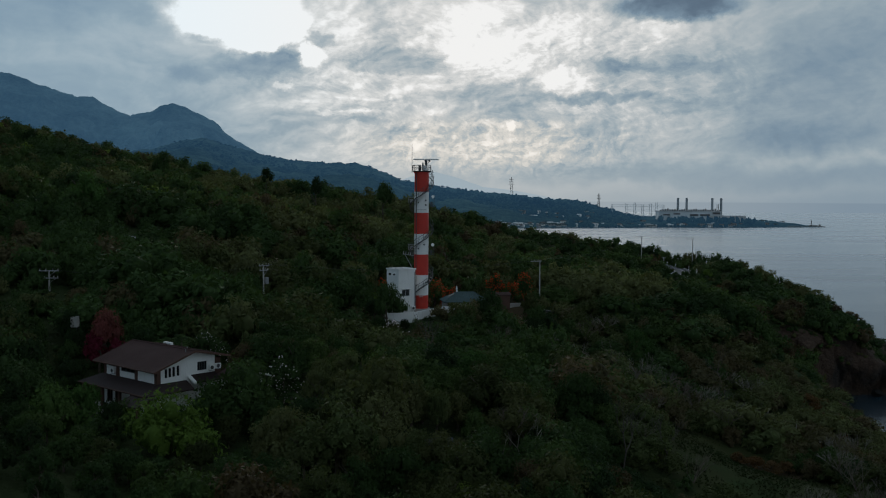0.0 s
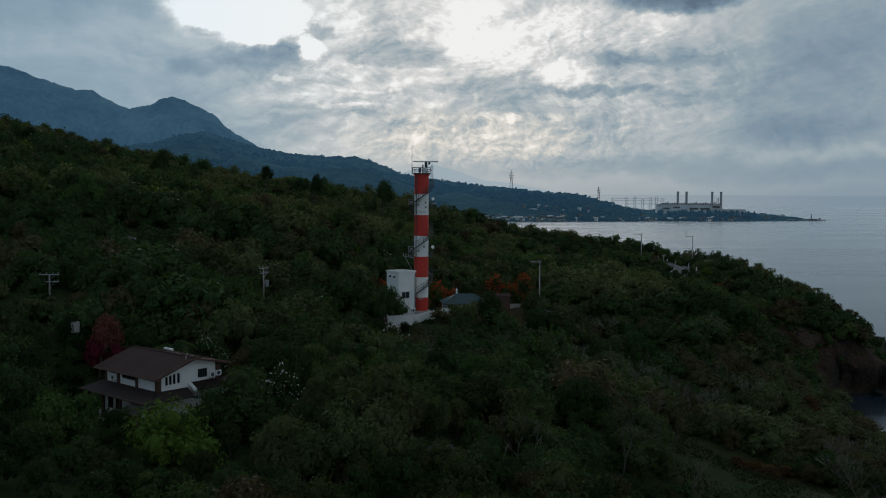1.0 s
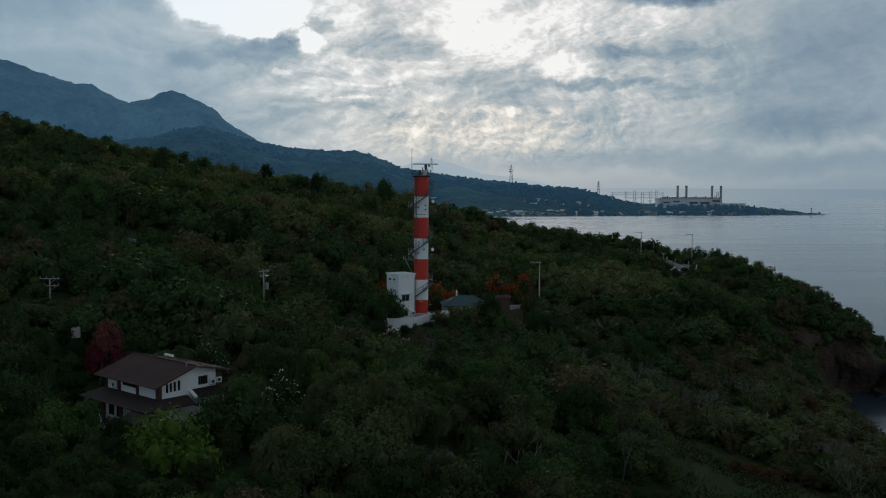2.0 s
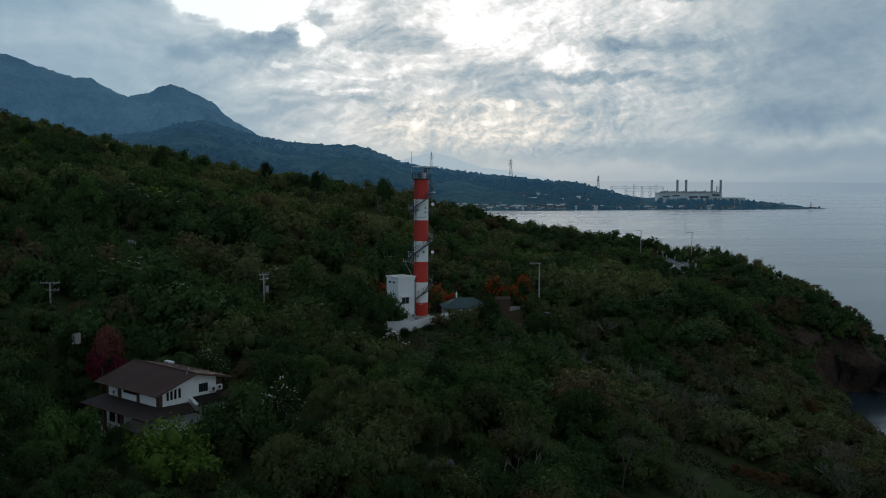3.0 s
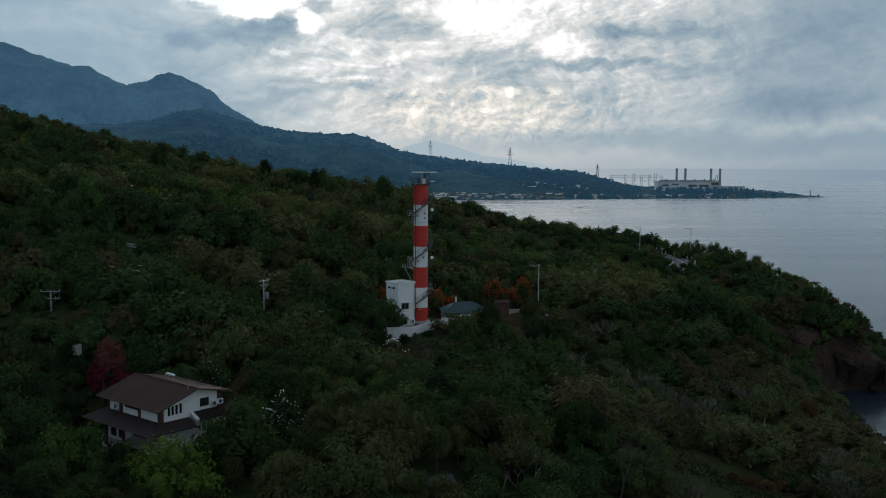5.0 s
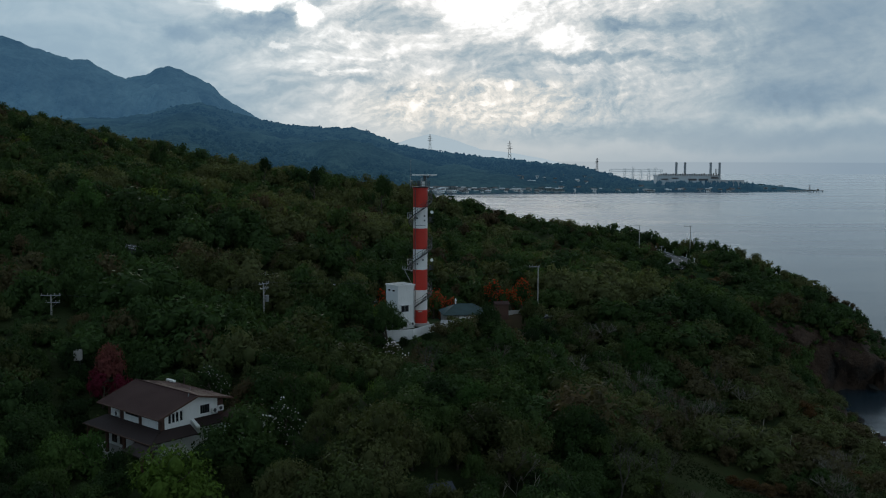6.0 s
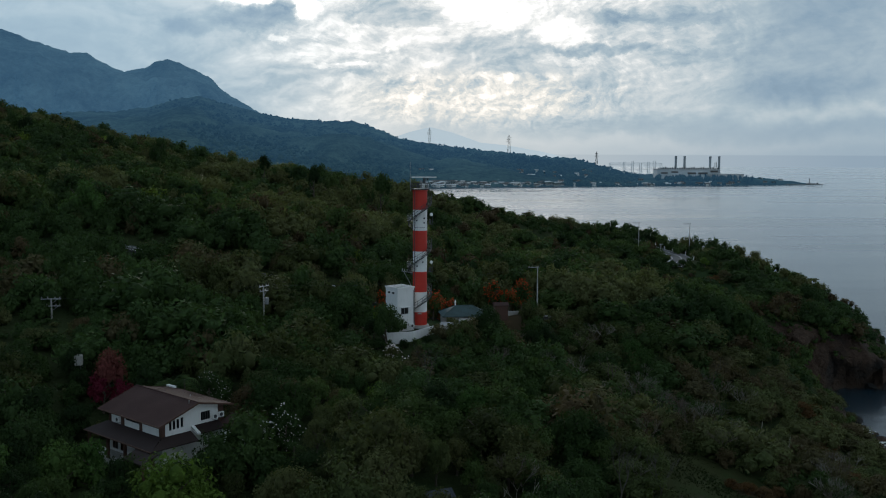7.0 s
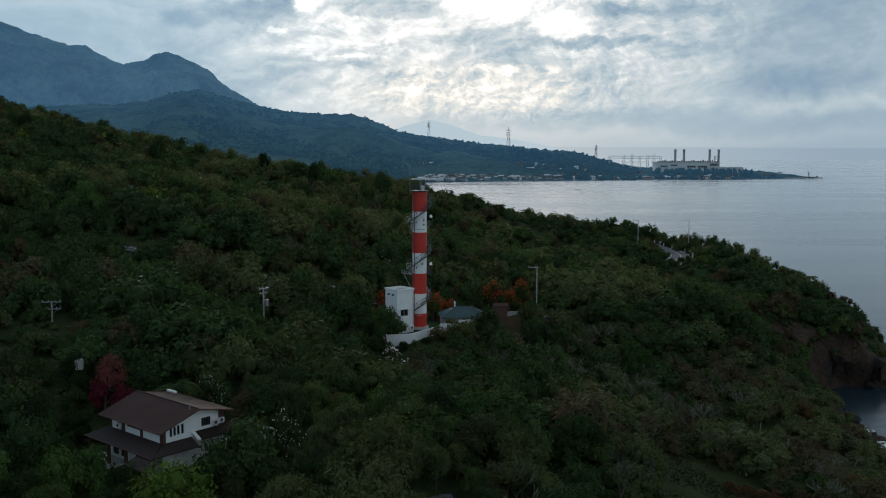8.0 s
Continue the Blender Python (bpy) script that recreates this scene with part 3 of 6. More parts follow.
    for r, dz, w in ((outer, -0.08, 0.075), (outer, 0.95, 0.036), (outer, 0.5, 0.025)):
        part("stringer" if dz < 0 else "handrail", tube(bmesh.new(), [(r * math.cos(ang(z)), r * math.sin(ang(z)), z + dz) for z in zs], w, 5), M["grey"], t)
    for k in range(44):
        z = 0.5 + (top - 1.0) * k / 43
        c, s = outer * math.cos(ang(z)), outer * math.sin(ang(z))
        part("baluster", rod(bmesh.new(), (c, s, z - 0.1), (c, s, z + 0.95), 0.026, 5), M["grey"], t)
    # landings on the west side, with cages
    for z in (10.6, 18.9):
        part("landing", boxed(-R - 1.0, -R + 0.1, -0.95, 0.25, z, z + 0.07), M["grey"], t)
        for y in (-0.95, 0.25):
            part("landing_rail", tube(bmesh.new(), [(-R, y, z + 1.0), (-R - 1.0, y, z + 1.0), (-R - 1.0, y, z)], 0.03), M["steel"], t)
        part("landing_rail", tube(bmesh.new(), [(-R - 1.0, -0.95, z + 1.0), (-R - 1.0, 0.25, z + 1.0)], 0.03), M["steel"], t)
        part("landing_rail", tube(bmesh.new(), [(-R - 1.0, -0.95, z + 0.5), (-R - 1.0, 0.25, z + 0.5)], 0.025), M["steel"], t)
        part("landing_brace", rod(bmesh.new(), (-R, -0.3, z - 0.9), (-R - 0.95, -0.3, z), 0.04), M["grey"], t)
        part("equipment_box", boxed(-R - 0.75, -R - 0.25, -0.8, -0.45, z + 0.1, z + 0.75, 0.03), M["steel"], t)
    # antenna bracket below the lower landing
    part("antenna_bracket", tube(tube(bmesh.new(), [(-R, -0.4, 6.8), (-R - 1.5, -0.4, 9.6), (-R - 1.5, -0.4, 10.0)], 0.06), [(-R, -0.4, 9.6), (-R - 2.0, -0.4, 9.9)], 0.06), M["steel"], t, "galvanised angled antenna bracket")
    for i in range(4):
        x = -R - 0.6 - 0.42 * i
        part("antenna_element", rod(bmesh.new(), (x, -0.75, 9.75 + 0.06 * i), (x, -0.05, 10.15 + 0.06 * i), 0.05), M["steel"], t)
    # dishes and boxes on the east side
    for z in (9.8, 18.3):
        part("side_frame", tube(bmesh.new(), [(R, -0.3, z), (R + 0.95, -0.3, z), (R + 0.95, -0.3, z + 1.5)], 0.05), M["grey"], t)
        part("side_frame", tube(bmesh.new(), [(R, 0.4, z), (R + 0.95, 0.4, z), (R + 0.95, -0.3, z)], 0.04), M["grey"], t)
        part("radio_unit", boxed(R + 0.3, R + 0.7, -0.6, -0.3, z + 0.15, z + 0.85, 0.03), M["grey"], t)
        bm = bmesh.new()
        m = Matrix.Translation((R + 0.72, -0.6, z + 1.75)) @ Matrix.Rotation(radians(80), 4, "X") @ Matrix.Rotation(radians(25), 4, "Y")
        bmesh.ops.create_cone(bm, cap_ends=True, segments=24, radius1=0.16, radius2=0.30, depth=0.22, matrix=m)
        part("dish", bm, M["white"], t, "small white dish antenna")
    # cable run and clamps up the front
    part("cable_run", rod(bmesh.new(), (-0.9, -0.95, 0.3), (-0.9, -0.95, top), 0.07, 8), M["grey"], t, "dark cable conduit")
    part("cable_run", tube(bmesh.new(), [(-0.9, -0.95, 17.75), (-0.45, -1.22, 17.75), (0.3, -1.28, 17.75), (0.9, -0.95, 17.75)], 0.035), M["grey"], t)
    for x, z in ((0.75, 18.6), (0.75, 19.4), (0.5, 11.6), (-0.55, 19.0), (-0.5, 10.9)):
        y = -math.sqrt(R * R - x * x)
        part("junction_box", boxed(x - 0.13, x + 0.13, y - 0.13, y + 0.05, z - 0.13, z + 0.13, 0.02), M["grey"], t)
    part("door_hood", boxed(-0.35, 0.35, -R - 0.45, -R + 0.3, 2.35, 2.45), M["concrete"], t)


make_tower()


def make_equipment_house():
    a = 38
    m = pose(-7.62, 166.1, 30.4, 0, 0, a)
    t = thing("equipment_house", m, "white plastered flat-roofed equipment house beside the tower", "building")
    w, hgt = 3.56, 7.55
    # walls with the window cut out of the front one
    x0, x1, z0, z1 = 0.75, 2.35, 3.0, 4.15
    bm = bmesh.new()
    for bx in ((0, x0, 0, hgt), (x1, w, 0, hgt), (x0, x1, 0, z0), (x0, x1, z1, hgt)):
        box(bm, bx[0], bx[1], 0, 0.2, bx[2], bx[3])
    box(bm, 0, 0.2, 0.2, w - 0.2, 0, hgt)
    box(bm, w - 0.2, w, 0.2, w - 0.2, 0, hgt)
    box(bm, 0, w, w - 0.2, w, 0, hgt)
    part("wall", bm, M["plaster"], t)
    part("roof", boxed(0.2, w - 0.2, 0.2, w - 0.2, hgt - 0.35, hgt - 0.2), M["concrete"], t, "weathered grey flat roof")
    bm = bmesh.new()
    for q in ((-0.12, w + 0.12, -0.12, 0.1), (-0.12, w + 0.12, w - 0.1, w + 0.12), (-0.12, 0.1, 0.1, w - 0.1), (w - 0.1, w + 0.12, 0.1, w - 0.1)):
        box(bm, *q, hgt, hgt + 0.22)
    part("parapet", bm, M["plaster"], t)
    win = part("window", boxed(x0, x1, 0.1, 0.13, z0, z1), M["dark"], t, "dark glazed window")
    for q in ((x0, x1, z0, z0 + 0.06), (x0, x1, z1 - 0.06, z1), (x0, x0 + 0.06, z0, z1), (x1 - 0.06, x1, z0, z1), ((x0 + x1) / 2 - 0.03, (x0 + x1) / 2 + 0.03, z0, z1)):
        part("window_frame", boxed(q[0], q[1], 0.03, 0.1, q[2], q[3]), M["steel"], win)
    part("window_hood", boxed(x0 - 0.2, x1 + 0.2, -0.45, 0.0, z1 + 0.1, z1 + 0.2), M["plaster"], t)
    part("window_sill", boxed(x0 - 0.08, x1 + 0.08, -0.08, 0.0, z0 - 0.08, z0), M["plaster"], t)
    for y in (1.0, 2.3):
        part("vent", boxed(-0.05, 0.02, y, y + 0.55, hgt - 0.95, hgt - 0.62), M["dark"], t, "dark louvred vent")
        part("vent_hood", boxed(-0.25, 0.0, y - 0.05, y + 0.6, hgt - 0.62, hgt - 0.56), M["plaster"], t)
    for x in (0.75, 2.6):
        ac = part("air_conditioner", boxed(x, x + 0.75, -0.42, -0.04, 0.55, 1.2, 0.03), M["white"], t, "white outdoor cooling unit")
        bm = bmesh.new()
        bmesh.ops.create_cone(bm, cap_ends=True, segments=20, radius1=0.24, radius2=0.24, depth=0.02, matrix=Matrix.Translation((x + 0.32, -0.43, 0.87)) @ Matrix.Rotation(radians(90), 4, "X"))
        part("fan_grille", bm, M["grey"], ac)
    part("downpipe", rod(bmesh.new(), (w - 0.15, -0.06, 0.2), (w - 0.15, -0.06, hgt - 0.4), 0.05), M["steel"], t)


make_equipment_house()


def wall_run(name, pts, height, thick, mat, label, base_drop=0.6):
    """A free-standing wall along points (x, y, foot)."""
    bm = bmesh.new()
    for (x0, y0, z0), (x1, y1, z1) in zip(pts, pts[1:]):
        d = Vector((x1 - x0, y1 - y0, 0))
        n = Vector((-d.y, d.x, 0)).normalized() * thick / 2
        v = []
        for p, z in (((x0, y0), z0), ((x1, y1), z1)):
            for s in (-1, 1):
                for dz in (-base_drop, height):
                    v.append(bm.verts.new((p[0] + s * n.x, p[1] + s * n.y, z + dz)))
        for f in ((0, 1, 3, 2), (4, 5, 7, 6), (0, 1, 5, 4), (2, 3, 7, 6), (1, 3, 7, 5), (0, 2, 6, 4)):
            bm.faces.new([v[i] for i in f])
    ob = part(name, bm, mat, None)
    return tagged(ob, label, "wall", kind="structure")


wall_run("wall_compound", [(-9.2, 162.4, 29.6), (-5.0, 163.6, 29.6), (-1.2, 167.5, 30.0)], 1.35, 0.25, M["plaster"], "low white plastered compound wall, streaked with dirt", 2.2)
wall_run("wall_compound_side", [(-9.2, 162.4, 29.6), (-10.6, 170.0, 30.2)], 1.2, 0.25, M["plaster"], "low white plastered compound wall, streaked with dirt", 2.0)
wall_run("wall_steps", [(-1.2, 167.5, 30.0), (1.6, 171.5, 30.2)], 0.75, 0.3, M["concrete"], "grey concrete retaining wall by the tower", 2.0)


def gable_hut(name, m, lx, ly, eave, ridge, wall, roof, label, roof_label, over=0.45):
    """A small building with a pitched sheet roof: ridge along x."""
    t = thing(name, m, label, "building")
    bm = boxed(-lx / 2, lx / 2, -ly / 2, ly / 2, -0.8, eave)
    v = [bm.verts.new(p) for p in ((-lx / 2, -ly / 2, eave), (-lx / 2, ly / 2, eave), (-lx / 2, 0, ridge), (lx / 2, -ly / 2, eave), (lx / 2, ly / 2, eave), (lx / 2, 0, ridge))]
    for f in ((0, 1, 2), (3, 5, 4), (0, 2, 5, 3), (1, 4, 5, 2)):
        bm.faces.new([v[i] for i in f])
    part("wall", bm, wall, t)
    for s in (-1, 1):
        hx, hy = lx / 2 + over, ly / 2 + over
        drop = (ridge - eave) / (ly / 2) * over
        bm = bmesh.new()
        a = [(-hx, s * hy, eave - drop + 0.05), (hx, s * hy, eave - drop + 0.05), (hx, 0, ridge + 0.05), (-hx, 0, ridge + 0.05)]
        lo = [bm.verts.new(p) for p in a]
        hi = [bm.verts.new((p[0], p[1], p[2] + 0.1)) for p in a]
        bm.faces.new(lo)
        bm.faces.new(hi)
        for i in range(4):
            bm.faces.new((lo[i], lo[(i + 1) % 4], hi[(i + 1) % 4], hi[i]))
        part("roof_slope", bm, roof, t, roof_label)
        k = int(2 * hx / 0.6)
        for i in range(k):
            x = -hx + 0.3 + i * 2 * hx / k
            part("roof_seam", rod(bmesh.new(), (x, s * hy, eave - drop + 0.16), (x, 0, ridge + 0.16), 0.025, 4), roof, t)
    return t


def make_keepers_hut():
    t = thing("keepers_hut", pose(4.2, 180.0, 29.0, 0, 0, 8), "low concrete hut with a grey-green hipped sheet roof", "building")
    lx, ly, eave, top = 4.4, 3.2, 2.4, 4.0
    part("wall", wall_with_openings(0, -ly + 0.4, 0.2, -lx + 0.4, lx - 0.4, -0.8, eave, [(-0.5, 0.5, 0.0, 2.1), (1.6, 2.8, 0.9, 1.9)]), M["concrete"], t)
    part("wall", boxed(-lx + 0.4, lx - 0.4, ly - 0.6, ly - 0.4, -0.8, eave), M["concrete"], t)
    for x in (-lx + 0.4, lx - 0.6):
        part("wall", boxed(x, x + 0.2, -ly + 0.6, ly - 0.6, -0.8, eave), M["concrete"], t)
    part("door", boxed(-0.5, 0.5, -ly + 0.48, -ly + 0.52, 0.0, 2.1), M["dark"], t)
    part("window", boxed(1.6, 2.8, -ly + 0.48, -ly + 0.52, 0.9, 1.9), M["dark"], t)
    e = [(-lx, -ly, eave), (lx, -ly, eave), (lx, ly, eave), (-lx, ly, eave)]
    r = [(-1.6, 0, top), (1.6, 0, top)]
    for pts in ([e[0], e[1], r[1], r[0]], [e[2], e[3], r[0], r[1]], [e[1], e[2], r[1]], [e[3], e[0], r[0]]):
        part("roof_slope", slab(bmesh.new(), pts, 0.1), M["greenroof"], t, "grey-green sheet roof")
    for k in range(15):
        x = -lx + 0.3 + k * (2 * lx - 0.6) / 14
        y = -ly * min(1.0, max(0.0, (abs(x) - 1.6) / (lx - 1.6)))
        z = top - (top - eave) * (-y / ly)
        part("roof_seam", rod(bmesh.new(), (x, -ly, eave + 0.01), (x, y, z + 0.01), 0.02, 4), M["greenroof"], t)
    for a, b in ((e[0], r[0]), (e[1], r[1]), (e[2], r[1]), (e[3], r[0]), (r[0], r[1])):
        part("hip_cap", rod(bmesh.new(), a, b, 0.07, 6), M["greenroof"], t)
    part("roof_finial", rod(rod(bmesh.new(), (-1.6, 0, top), (-1.6, 0, top + 0.55), 0.16, 8, 0.1), (-1.6, 0, top + 0.55), (-1.6, 0, top + 1.1), 0.22, 8, 0.03), M["white"], t, "white lamp on the ridge")


gable_hut("lean_to_shed", pose(1.6, 172.6, 28.9, 0, 0, -20), 2.8, 2.0, 1.7, 2.0, M["concrete"], M["steel"], "small grey shed with a pale sheet roof", "pale metal sheet roof", 0.3)
gable_hut("lean_to_shed", pose(4.4, 175.0, 29.2, 0, 0, 15), 2.2, 1.6, 1.8, 2.0, M["plaster"], M["concrete"], "small whitewashed shed with a pale sheet roof", "pale metal sheet roof", 0.3)
gable_hut("road_shelter", pose(11.8, 190.0, 29.4, 0, 0, 8), 2.6, 2.2, 2.1, 2.5, M["brick"], M["roof"], "brown timber roadside shelter with a dark roof", "dark brown roof", 0.2)
gable_hut("garden_hut", pose(-0.5, 104.5, 21.3, 0, 0, 25), 3.0, 2.6, 1.9, 2.6, M["brick"], M["slate"], "small garden hut with a blue-grey roof", "blue-grey roof", 0.3)

# ---------------------------------------------------------------- the villa
def slab(bm, pts, thick):
    """A sheet with thickness through the corner points."""
    hi = [bm.verts.new(p) for p in pts]
    lo = [bm.verts.new((p[0], p[1], p[2] - thick)) for p in pts]
    bm.faces.new(hi)
    bm.faces.new(lo[::-1])
    n = len(pts)
    for i in range(n):
        bm.faces.new((hi[i], lo[i], lo[(i + 1) % n], hi[(i + 1) % n]))
    return bm


def wall_with_openings(m_axis, at, thick, a0, a1, z0, z1, holes):
    """A wall along x (m_axis 0) or y (1) at the given offset, with real openings (a, b, z, z)."""
    bm = bmesh.new()

    def add(p, q, s, t):
        if q - p > 1e-4 and t - s > 1e-4:
            if m_axis == 0:
                box(bm, p, q, at, at + thick, s, t)
            else:
                box(bm, at, at + thick, p, q, s, t)
    cuts = sorted({a0, a1, *[v for hh in holes for v in hh[:2]]})
    for p, q in zip(cuts, cuts[1:]):
        inside = sorted([(hh[2], hh[3]) for hh in holes if hh[0] <= p + 1e-6 and hh[1] >= q - 1e-6])
        z = z0
        for s, t in inside:
            add(p, q, z, s)
            z = t
        add(p, q, z, z1)
    bmesh.ops.remove_doubles(bm, verts=bm.verts, dist=0.0005)
    return bm


def glazed(parent, axis, at, hole, mat, bars=0, frame_mat="grey"):
    a, b, s, t = hole
    put = (lambda p, q, d0, d1, u, v: boxed(p, q, at + d0, at + d1, u, v)) if axis == 0 else (lambda p, q, d0, d1, u, v: boxed(at + d0, at + d1, p, q, u, v))
    win = part("window", put(a, b, 0.09, 0.11, s, t), mat, parent, "dark window pane")
    for q in [(a, b, s, s + 0.06), (a, b, t - 0.06, t), (a, a + 0.06, s + 0.06, t - 0.06), (b - 0.06, b, s + 0.06, t - 0.06)] + \
             [(a + (b - a) * k / (bars + 1) - 0.025, a + (b - a) * k / (bars + 1) + 0.025, s + 0.06, t - 0.06) for k in range(1, bars + 1)]:
        part("window_frame", put(q[0], q[1], 0.03, 0.085, q[2], q[3]), M[frame_mat], win)
    return win


def make_villa():
    t = thing("villa", pose(*HOUSE, 0, 0, -40.5), "two-storey white villa with a brown sheet-metal gable roof", "house")
    X0, X1, Y0, Y1 = -5.2, 5.7, -4.2, 3.4
    ZF, ZE, ZR = 3.7, 5.7, 7.45
    PF, PB = (ZR - 5.65) / 5.2, (ZR - 6.45) / 4.8
    # upper storey
    fr = [(-4.5, -2.9, 5.05, 5.45), (-1.7, 1.1, 4.75, 5.45), (1.9, 4.9, 5.15, 5.45)]
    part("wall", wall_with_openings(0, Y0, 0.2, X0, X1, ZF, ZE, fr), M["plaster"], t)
    for f in fr:
        glazed(t, 0, Y0, f, M["dark"], 2)
    top = 6.05
    gb = [(-3.30, -2.95, 4.65, 5.65), (-2.80, -2.45, 4.68, 5.72), (-2.30, -1.95, 4.70, 5.80), (-1.75, -1.40, 4.72, 5.85), (1.0, 2.3, 4.95, 5.95)]
    for xa, holes in ((X1 - 0.2, gb), (X0, [])):
        bm = wall_with_openings(1, xa, 0.2, Y0 + 0.2, Y1, ZF, ZE - 0.1 if not holes else top - 0.1, holes)
        yl = -(ZR - 0.2 - top + 0.1) / PF
        v = [bm.verts.new(p) for x in (xa, xa + 0.2) for p in ((x, max(Y0 + 0.2, yl), top - 0.1), (x, Y1, top - 0.1), (x, Y1, ZR - 0.2 - Y1 * PB), (x, 0, ZR - 0.2))]
        for f in ((0, 1, 2, 3), (4, 5, 6, 7), (0, 3, 7, 4), (3, 2, 6, 7), (2, 1, 5, 6)):
            bm.faces.new([v[i] for i in f])
        bmesh.ops.remove_doubles(bm, verts=bm.verts, dist=0.0005)
        part("gable_wall", bm, M["plaster"], t)
    for k, g in enumerate(gb):
        xa = X1 - 0.2
        win = part("window", boxed(xa + 0.1, xa + 0.12, *g), M["dark"], t, "dark window pane")
        bars = [(g[0] + (g[1] - g[0]) * j / 4 - 0.025, g[0] + (g[1] - g[0]) * j / 4 + 0.025, g[2] + 0.05, g[3] - 0.05) for j in (1, 2, 3)] if k == 4 else []
        for q in [(g[0], g[1], g[2], g[2] + 0.05), (g[0], g[1], g[3] - 0.05, g[3])] + bars:
            part("window_frame", boxed(xa + 0.13, xa + 0.18, *q), M["grey"], win)
    part("wall", wall_with_openings(0, Y1 - 0.2, 0.2, X0, X1 - 0.2, ZF, 6.0, []), M["plaster"], t)
    # brown timber posts
    for x0, x1 in ((X0 - 0.04, X0 + 0.4), (-2.6, -2.0), (1.25, 1.75), (X1 - 0.5, X1 + 0.05)):
        part("timber_post", boxed(x0, x1, Y0 - 0.12, Y0 - 0.003, ZF, ZE - 0.1, 0.02), M["brick"], t, "brown timber post")
    part("timber_post", boxed(X1 + 0.003, X1 + 0.08, Y0 - 0.12, Y0 + 0.35, ZF, ZE - 0.2, 0.02), M["brick"], t, "brown timber post")
    part("timber_post", boxed(X1 - 0.6, X1 - 0.1, Y1 + 0.003, Y1 + 0.9, ZF, 6.2, 0.02), M["brick"], t, "brown timber post")
    # upper roof: two slopes of sheet with standing seams
    hx0, hx1 = -6.0, 6.7
    for s, hy, ze, cut in ((-1, 5.2, 5.65, 0.0), (1, 4.8, 6.45, 0.7)):
        part("roof_slope", slab(bmesh.new(), [(hx0 + cut, s * hy, ze), (hx1, s * hy, ze), (hx1, 0, ZR), (hx0 + cut, 0, ZR)], 0.14), M["roof"], t, "brown sheet-metal roof slope")
        for k in range(32):
            x = hx0 + 0.35 + k * (hx1 - hx0 - 0.5) / 31
            if x > hx0 + cut + 0.1:
                part("roof_seam", rod(bmesh.new(), (x, s * hy, ze + 0.005), (x, 0, ZR + 0.005), 0.009, 4), M["roof"], t)
        part("gutter", rod(bmesh.new(), (hx0 + cut, s * (hy + 0.06), ze - 0.08), (hx1, s * (hy + 0.06), ze - 0.08), 0.085, 8), M["brick"], t, "brown eaves gutter")
        for x in (hx0 + cut - 0.03, hx1 + 0.03):
            part("barge_board", slab(bmesh.new(), [(x - 0.03, s * hy, ze + 0.05), (x + 0.03, s * hy, ze + 0.05), (x + 0.03, 0, ZR + 0.05), (x - 0.03, 0, ZR + 0.05)], 0.22), M["brick"], t)
    part("ridge_cap", rod(bmesh.new(), (hx0, 0, ZR + 0.02), (hx1, 0, ZR + 0.02), 0.09, 8), M["roof"], t)
    part("roof_vent", boxed(-6.0, -4.4, 4.2, 4.6, ZR - 0.95, ZR - 0.66, 0.02), M["white"], t, "white roof ventilator")
    for x, y in ((2.0, 2.2), (5.6, -0.5)):
        part("roof_pipe", rod(bmesh.new(), (x, y, ZR - 0.8), (x, y, ZR - abs(y) * 0.25 + 0.3), 0.06), M["steel"], t)
    # lower storey, set back under the skirt roof
    lo = [(-4.6, -3.4, 0.9, 2.9), (-2.9, -2.3, 0.9, 2.9), (0.2, 1.8, 0.9, 2.9), (2.6, 4.4, 1.4, 2.8)]
    part("lower_wall", wall_with_openings(0, Y0 - 0.1, 0.2, X0, X1, -0.8, ZF, lo), M["plaster"], t)
    for g in lo:
        glazed(t, 0, Y0 - 0.1, g, M["dark"], 1, "brick")
    part("lower_wall", boxed(X0, X0 + 0.2, Y0 + 0.1, Y1, -0.8, ZF), M["plaster"], t)
    part("lower_wall", boxed(X1 - 0.2, X1, Y0 + 0.1, Y1, -0.8, ZF), M["plaster"], t)
    part("lower_wall", boxed(X0 + 0.2, X1 - 0.2, Y1 - 0.2, Y1, -0.8, ZF), M["plaster"], t)
    part("floor_slab", boxed(X0 + 0.2, X1 - 0.2, Y0 + 0.1, Y1 - 0.2, ZF - 0.15, ZF), M["concrete"], t)
    # skirt roof on the front, turning the corner
    part("porch_roof", slab(bmesh.new(), [(X0 - 1.5, Y0 - 2.5, 3.3), (X1 + 1.6, Y0 - 2.5, 3.3), (X1, Y0 - 0.13, 4.1), (X0 - 0.2, Y0 - 0.13, 4.1)], 0.14), M["porch"], t, "brown lower porch roof")
    part("porch_roof", slab(bmesh.new(), [(X1 + 1.6, Y0 - 2.5, 3.3), (X1 + 1.6, -0.5, 3.3), (X1 + 0.09, -0.5, 4.1), (X1 + 0.09, Y0, 4.1)], 0.14), M["porch"], t, "brown lower porch roof")
    part("porch_roof", slab(bmesh.new(), [(X1 + 1.3, 0.1, 3.9), (X1 + 1.3, Y1, 3.9), (X1 + 0.02, Y1, 4.6), (X1 + 0.02, 0.1, 4.6)], 0.12), M["porch"], t, "brown lower porch roof")
    part("porch_roof", slab(bmesh.new(), [(4.4, Y0 - 4.3, 2.5), (8.2, Y0 - 4.3, 2.5), (8.2, Y0 - 2.2, 3.2), (4.4, Y0 - 2.2, 3.2)], 0.14), M["porch"], t, "brown entrance canopy")
